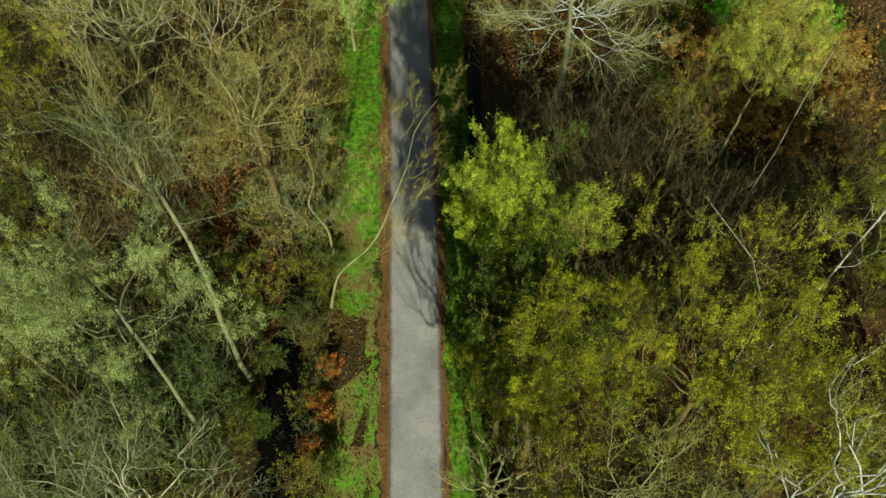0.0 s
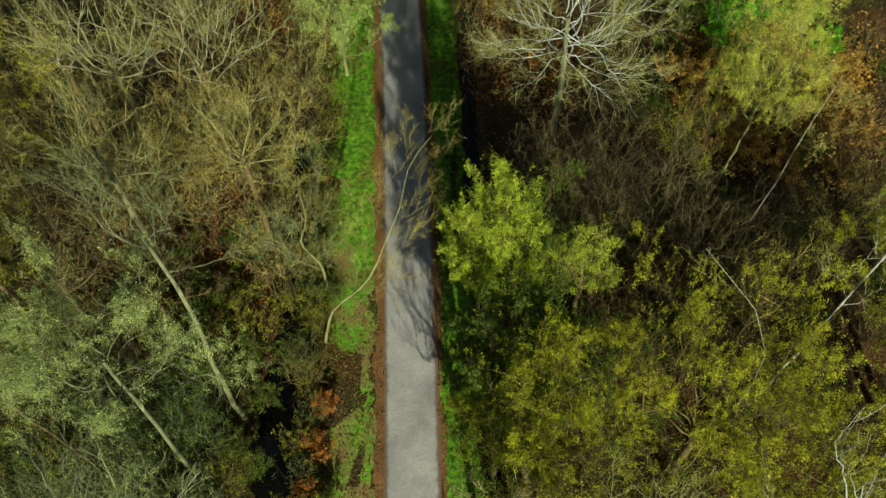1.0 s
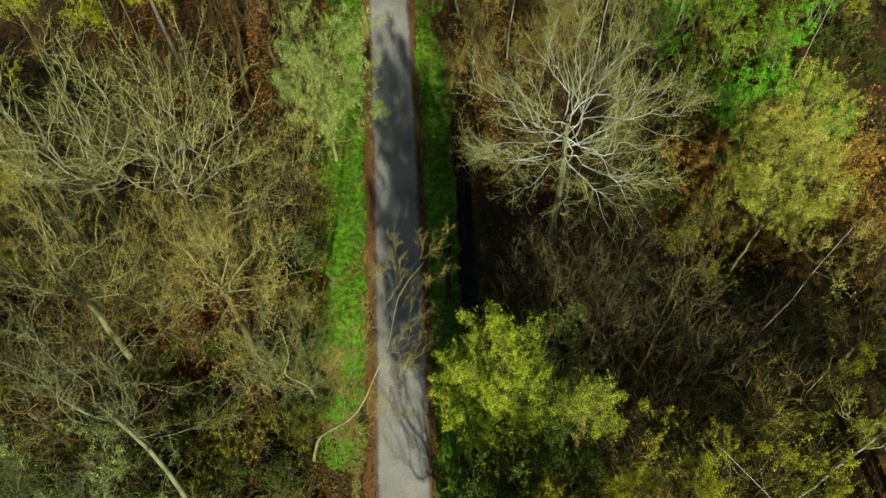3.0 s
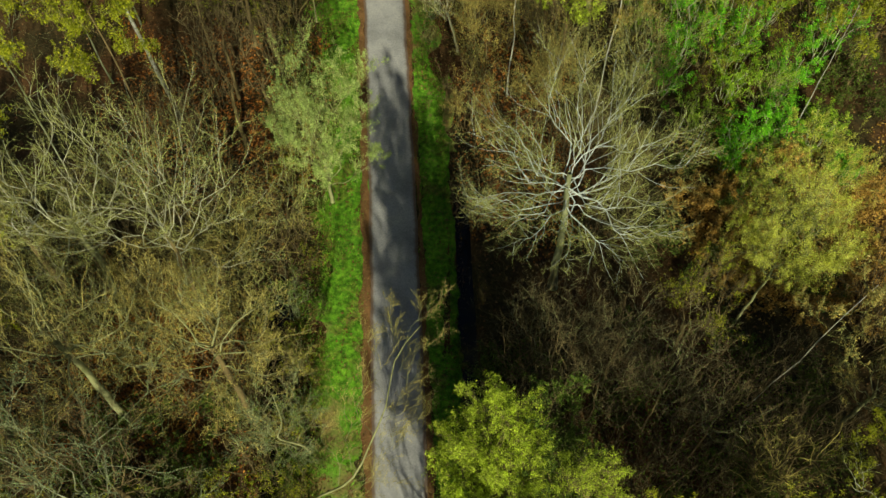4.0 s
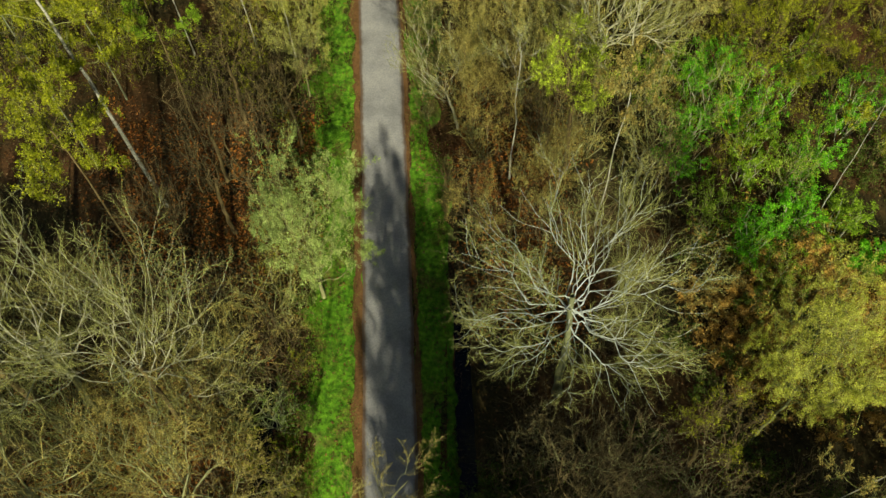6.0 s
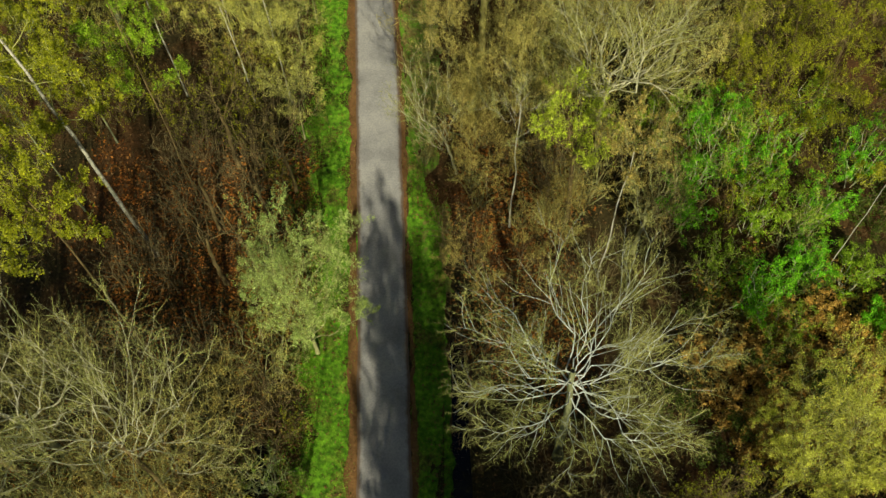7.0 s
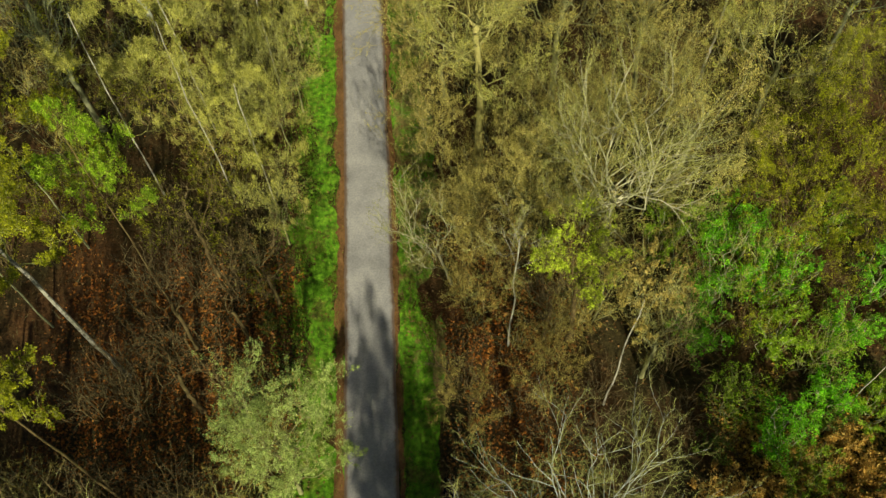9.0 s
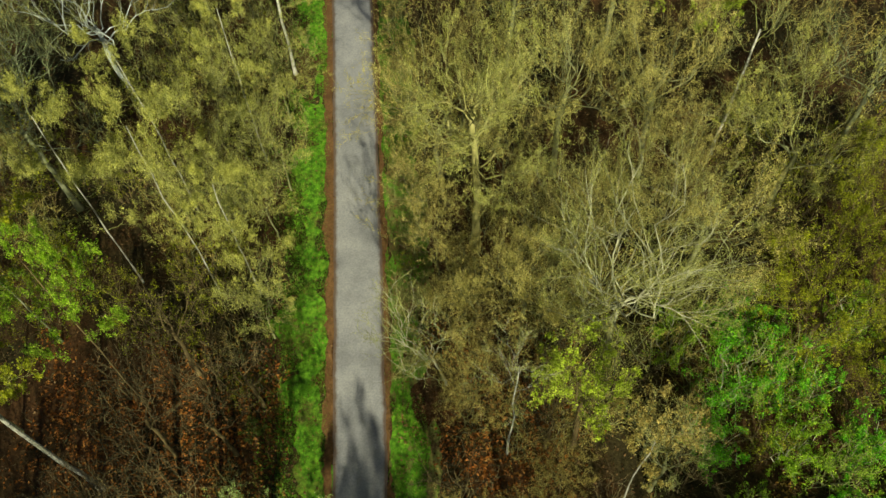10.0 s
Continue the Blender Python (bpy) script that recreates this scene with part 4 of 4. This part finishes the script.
def fill(kind, n, seed, x0, x1, y0, y1, apart=1.6, clear=4.9):
    """More bushes of one kind, set at random but not on each other."""
    r = np.random.default_rng(seed)
    done = 0
    for _ in range(n * 4):
        x, y = r.uniform(x0, x1), r.uniform(y0, y1)
        if abs(x - path_x(y)) < clear or abs(x - 1) > min(33, 24 + 0.25 * (y - 10)) or any(math.hypot(x - a, y - b) < apart for a, b in TAKEN) or done >= n:
            continue
        TAKEN.append((x, y))
        done += 1
        size = r.uniform(0.7, 1.25)
        copy_thing(PROTOS[kind][done % len(PROTOS[kind])], Matrix.Translation((x, y, -0.05)) @ Matrix.Rotation(r.uniform(0, 6.28), 4, "Z") @ Matrix.Diagonal((size, size, size * r.uniform(0.85, 1.2), 1)))


TAKEN = []
# Bushes added to shade the foot of the white birch.
for q, (sx, sy, sh) in enumerate(((-16.4, 47.4, 6.5), (-17.6, 47.6, 6.5), (-15.6, 46.2, 6), (-18.6, 46.4, 6))):
    shrub("hazel_bush", "bare brown bush in the dark hollow", sx, sy, sh, 1.9, 380 + q, BROWN_BARK, 9, group="bare bushes under the trees")
for q, (sx, sy, sh, sr) in enumerate(((-6.7, 15.8, 1.7, 1.0), (-7.0, 13.6, 1.5, 0.9), (-6.5, 18.2, 1.4, 0.8))):
    shrub("bracken_clump", "clump of rust-brown bracken on the ditch bank", sx, sy, sh, sr, 430 + q, BROWN_BARK, 9, RUST, 2400, 0.05, group="dead bracken", twigs=4)
# The last two are added to darken the sunlit ditch bank.
for q, (sx, sy, sh, sr) in enumerate(((-6.0, 12.6, 2.2, 1.0), (-8.0, 20.6, 3.0, 1.3), (-11.4, 15.6, 3.2, 1.5), (-8.0, 24.0, 2.6, 1.2), (-10.8, 20.8, 3.0, 1.4), (-9.9, 14.8, 2.2, 1.1), (-9.8, 18.4, 2.4, 1.1))):
    shrub("holly_bush", "dark green bush beside the black ditch", sx, sy, sh, sr, 440 + q, BROWN_BARK, 10, DULL, 3000, 0.05, group="dark green bushes under the trees")
for q, (sx, sy, sh) in enumerate(((-20.2, 31.6, 8), (-21.8, 32.4, 8.5), (-19.4, 33.2, 8))):
    shrub("thorn_bush", "tall bare thorn bush with beige twigs", sx, sy, sh, 2.2, 370 + q, BEIGE_BARK, 10, group="beige bushes under the trees")
for q, (sx, sy, sh) in enumerate(((7.0, 29.8, 11.5), (9.2, 29.6, 11.5), (10.8, 26.4, 12), (5.0, 30.0, 10.5), (12.2, 28.6, 11), (8.2, 27.4, 10), (13.2, 25.0, 10.5))):
    tree("sapling", "thin bare sapling in front of the oak", sx, sy, sh, 2.0, 160 + q, BROWN_BARK, 0.45, 7, boughs=5, sprays=4, twigs=6, girth=0.06, limb_wood=BEIGE_BARK, group="saplings by the oak")
for q, (sx, sy, sh) in enumerate(((5.4, 28.6, 9), (7.4, 29.2, 9.5), (9.6, 28.4, 8), (4.2, 30.4, 7), (8.8, 31.0, 8), (11.4, 29.8, 7), (6.2, 30.4, 8.5), (6.4, 33.4, 6.5), (7.8, 33.0, 6), (5.2, 33.2, 5.5))):
    shrub("hazel_bush", "bare brown bush at the foot of the oak", sx, sy, sh, 2.2, 360 + q, BROWN_BARK, 10, group="bare bushes under the trees")
PROTOS["bare"] = [shrub("hazel_bush", "bare brown bush with dense upright twigs", -24 + 6 * q, 93 + q, 5.2, 2.2, 320 + q, w, 11, group="bare bushes under the trees") for q, w in enumerate((BROWN_BARK, BROWN_BARK, BROWN_BARK))]
PROTOS["mossy"] = [shrub("blackthorn_bush", "bare bush with mossy grey-green twigs", -30 + 5 * q, 97 + q, 5.4, 2.3, 355 + q, ASH_BARK, 11, MOSS, 1400, 0.04, group="mossy bushes under the trees", spray_wood=TWIG_GREEN) for q in range(3)]
PROTOS["beige"] = [shrub("thorn_bush", "bare beige bush with fine tangled twigs", -8 + 6 * q, 95 + q, 6.0, 2.4, 330 + q, BEIGE_BARK, 12, AMBER, 1500, 0.036, group="beige bushes under the trees", spray_wood=(TWIG_BEIGE, TWIG_TAN, TWIG_TAN)[q]) for q in range(3)]
PROTOS["olive"] = [shrub("willow_bush", "bush with sparse olive-yellow buds", 9 + 6 * q, 93 + q, 5.0, 2.2, 340 + q, BROWN_BARK, 11, OLIVE, 1904, 0.045, group="olive bushes under the trees") for q in range(2)]
PROTOS["dull"] = [shrub("holly_bush", "low dark green bush in the shade", 22 + 6 * q, 94 + q, 2.6, 1.5, 350 + q, BROWN_BARK, 9, DULL, 1530, 0.064, group="dark green bushes under the trees") for q in range(2)]
for q, sy in enumerate((23.5, 26.5, 29, 31.5, 34, 36.5, 43, 46, 59, 62.5, 66, 70, 75)):
    copy_thing(PROTOS[("olive", "mossy", "bare")[q % 3]][q % 2], pose(path_x(sy) - 6.0 - 0.25 * (q % 4) - 1.0 * (sy > 50), sy, -0.05, 0, 0, 67 * q) @ Matrix.Scale(0.75 + 0.1 * (q % 3), 4))
    TAKEN.append((path_x(sy) - 6.0, sy))
for q, (sx, sy) in enumerate(((-11.1, 14.2), (-10.9, 18.6), (-7.4, 11.6), (-7.7, 19.8), (-10.4, 22.4), (-11.2, 10.8))):
    copy_thing(PROTOS[("olive", "bare")[q % 2]][q // 3], pose(sx, sy, -0.05, 0, 0, 50 * q) @ Matrix.Scale(0.7 + 0.05 * q, 4))
    TAKEN.append((sx, sy))
for q in range(22):
    sy = 25 + 2.9 * q + 0.8 * math.sin(5.0 * q)
    copy_thing(PROTOS[("dull", "olive", "beige")[q % 3]][q % 2], pose(path_x(sy) - 5.0 - 0.5 * (q % 3) - 0.9 * (sy > 48) + 0.55 * (sy < 41), sy, -0.05, 0, 0, 81 * q) @ Matrix.Scale(0.5 + 0.06 * (q % 4), 4))
for q in range(11):
    sy = 12.5 + 1.75 * q
    copy_thing(PROTOS[("olive", "mossy", "olive", "mossy")[q % 4]][q % 2], pose(path_x(sy) - 5.2 - 0.4 * (q % 3), sy, -0.05, 0, 0, 110 * q) @ Matrix.Scale(0.42 + 0.06 * (q % 3) + 0.012 * q, 4))
for q in range(16):
    sy = 55.5 + 2.2 * q
    copy_thing(PROTOS[("beige", "mossy", "beige", "olive")[q % 4]][q % 2], pose(path_x(sy) + 3.0 + 0.45 * (q % 3), sy, -0.05, 0, 0, 73 * q) @ Matrix.Scale(0.34 + 0.07 * (q % 3), 4))
fill("olive", 10, 41, -28, -11.4, 8, 24, 1.3)
fill("mossy", 34, 57, -26, -11.4, 6, 22, 1.1)
fill("dull", 26, 42, -28, -11.4, 6, 30, 1.2)
fill("bare", 14, 43, -32, -7.6, 20, 42, 1.5)
fill("beige", 40, 44, -32, -7.6, 19, 42, 1.35)
fill("bare", 22, 65, -32, -7.6, 19, 42, 1.2)
fill("bare", 4, 45, -24, -8, 42, 57, 2.0)
fill("olive", 30, 46, -32, -8, 56, 82, 1.8)
fill("beige", 30, 47, -32, -8, 58, 92, 1.8)
fill("bare", 40, 48, 3, 20, 19, 31, 1.2)
fill("dull", 16, 56, 3, 20, 18, 31, 1.2)
fill("olive", 26, 49, 3, 24, 5, 20, 1.4)
fill("bare", 14, 50, 2, 14, 37, 58, 1.5)
fill("beige", 22, 51, 2, 16, 50, 62, 1.5)
fill("dull", 12, 59, 19, 33, 38, 52, 1.4)
fill("dull", 18, 52, 10, 30, 20, 46, 1.3)
fill("bare", 9, 53, 17, 32, 22, 35, 1.7)
fill("bare", 5, 58, 26, 32, 34, 44, 1.7)
fill("olive", 24, 54, 16, 34, 50, 70, 1.8)
fill("beige", 38, 55, 2, 32, 58, 92, 1.8)

# ---- the wood beyond ----
def more_trees(n, seed, x0, x1, y0, y1, kinds, apart=4.0):
    """The same kinds of tree further out, so that the wood has no edge."""
    r = np.random.default_rng(seed)
    done = []
    for _ in range(n * 6):
        x, y = r.uniform(x0, x1), r.uniform(y0, y1)
        if len(done) >= n or abs(x - path_x(y)) < 8 or any(math.hypot(x - a, y - c) < apart for a, c in done):
            continue
        done.append((x, y))
        size = r.uniform(0.8, 1.05)
        copy_thing(OUTER[kinds[len(done) % len(kinds)]], pose(x, y, 0, 0, 0, r.uniform(0, 360)) @ Matrix.Scale(size, 4))


OUTER = {"bare": tree("bare_tree", BARE, -34.5, 46, 15, 4.4, 501, BEIGE_BARK, 0.4, 9), "brown": tree("bare_tree", "bare tree with brown twigs", 36, 30, 14, 4.2, 502, BROWN_BARK, 0.4, 9),
         "olive": tree("birch_tree", "slender birch with sparse olive leaves", 37, 56, 15, 3.6, 503, BIRCH_DIM, 0.45, 9, OLIVE, 9000, 0.05, top=0.9, girth=0.07)}
more_trees(16, 61, -40, 40, -22, -4, ("bare", "brown", "olive"), 5.5)
more_trees(14, 62, -46, -34, 0, 92, ("bare", "olive", "brown"), 5.0)
more_trees(14, 63, 35, 46, 0, 92, ("olive", "bare", "brown"), 5.0)
more_trees(16, 64, -40, 40, 86, 108, ("bare", "olive", "brown"), 5.0)
for q in range(26):
    sx = (-1) ** q * (9 + 1.9 * q) * 0.62
    copy_thing(PROTOS[("beige", "bare", "olive")[q % 3]][q % 2], pose(sx, 1.5 + 3.4 * math.sin(q * 2.3), -0.05, 0, 0, 47 * q) @ Matrix.Scale(0.8, 4))
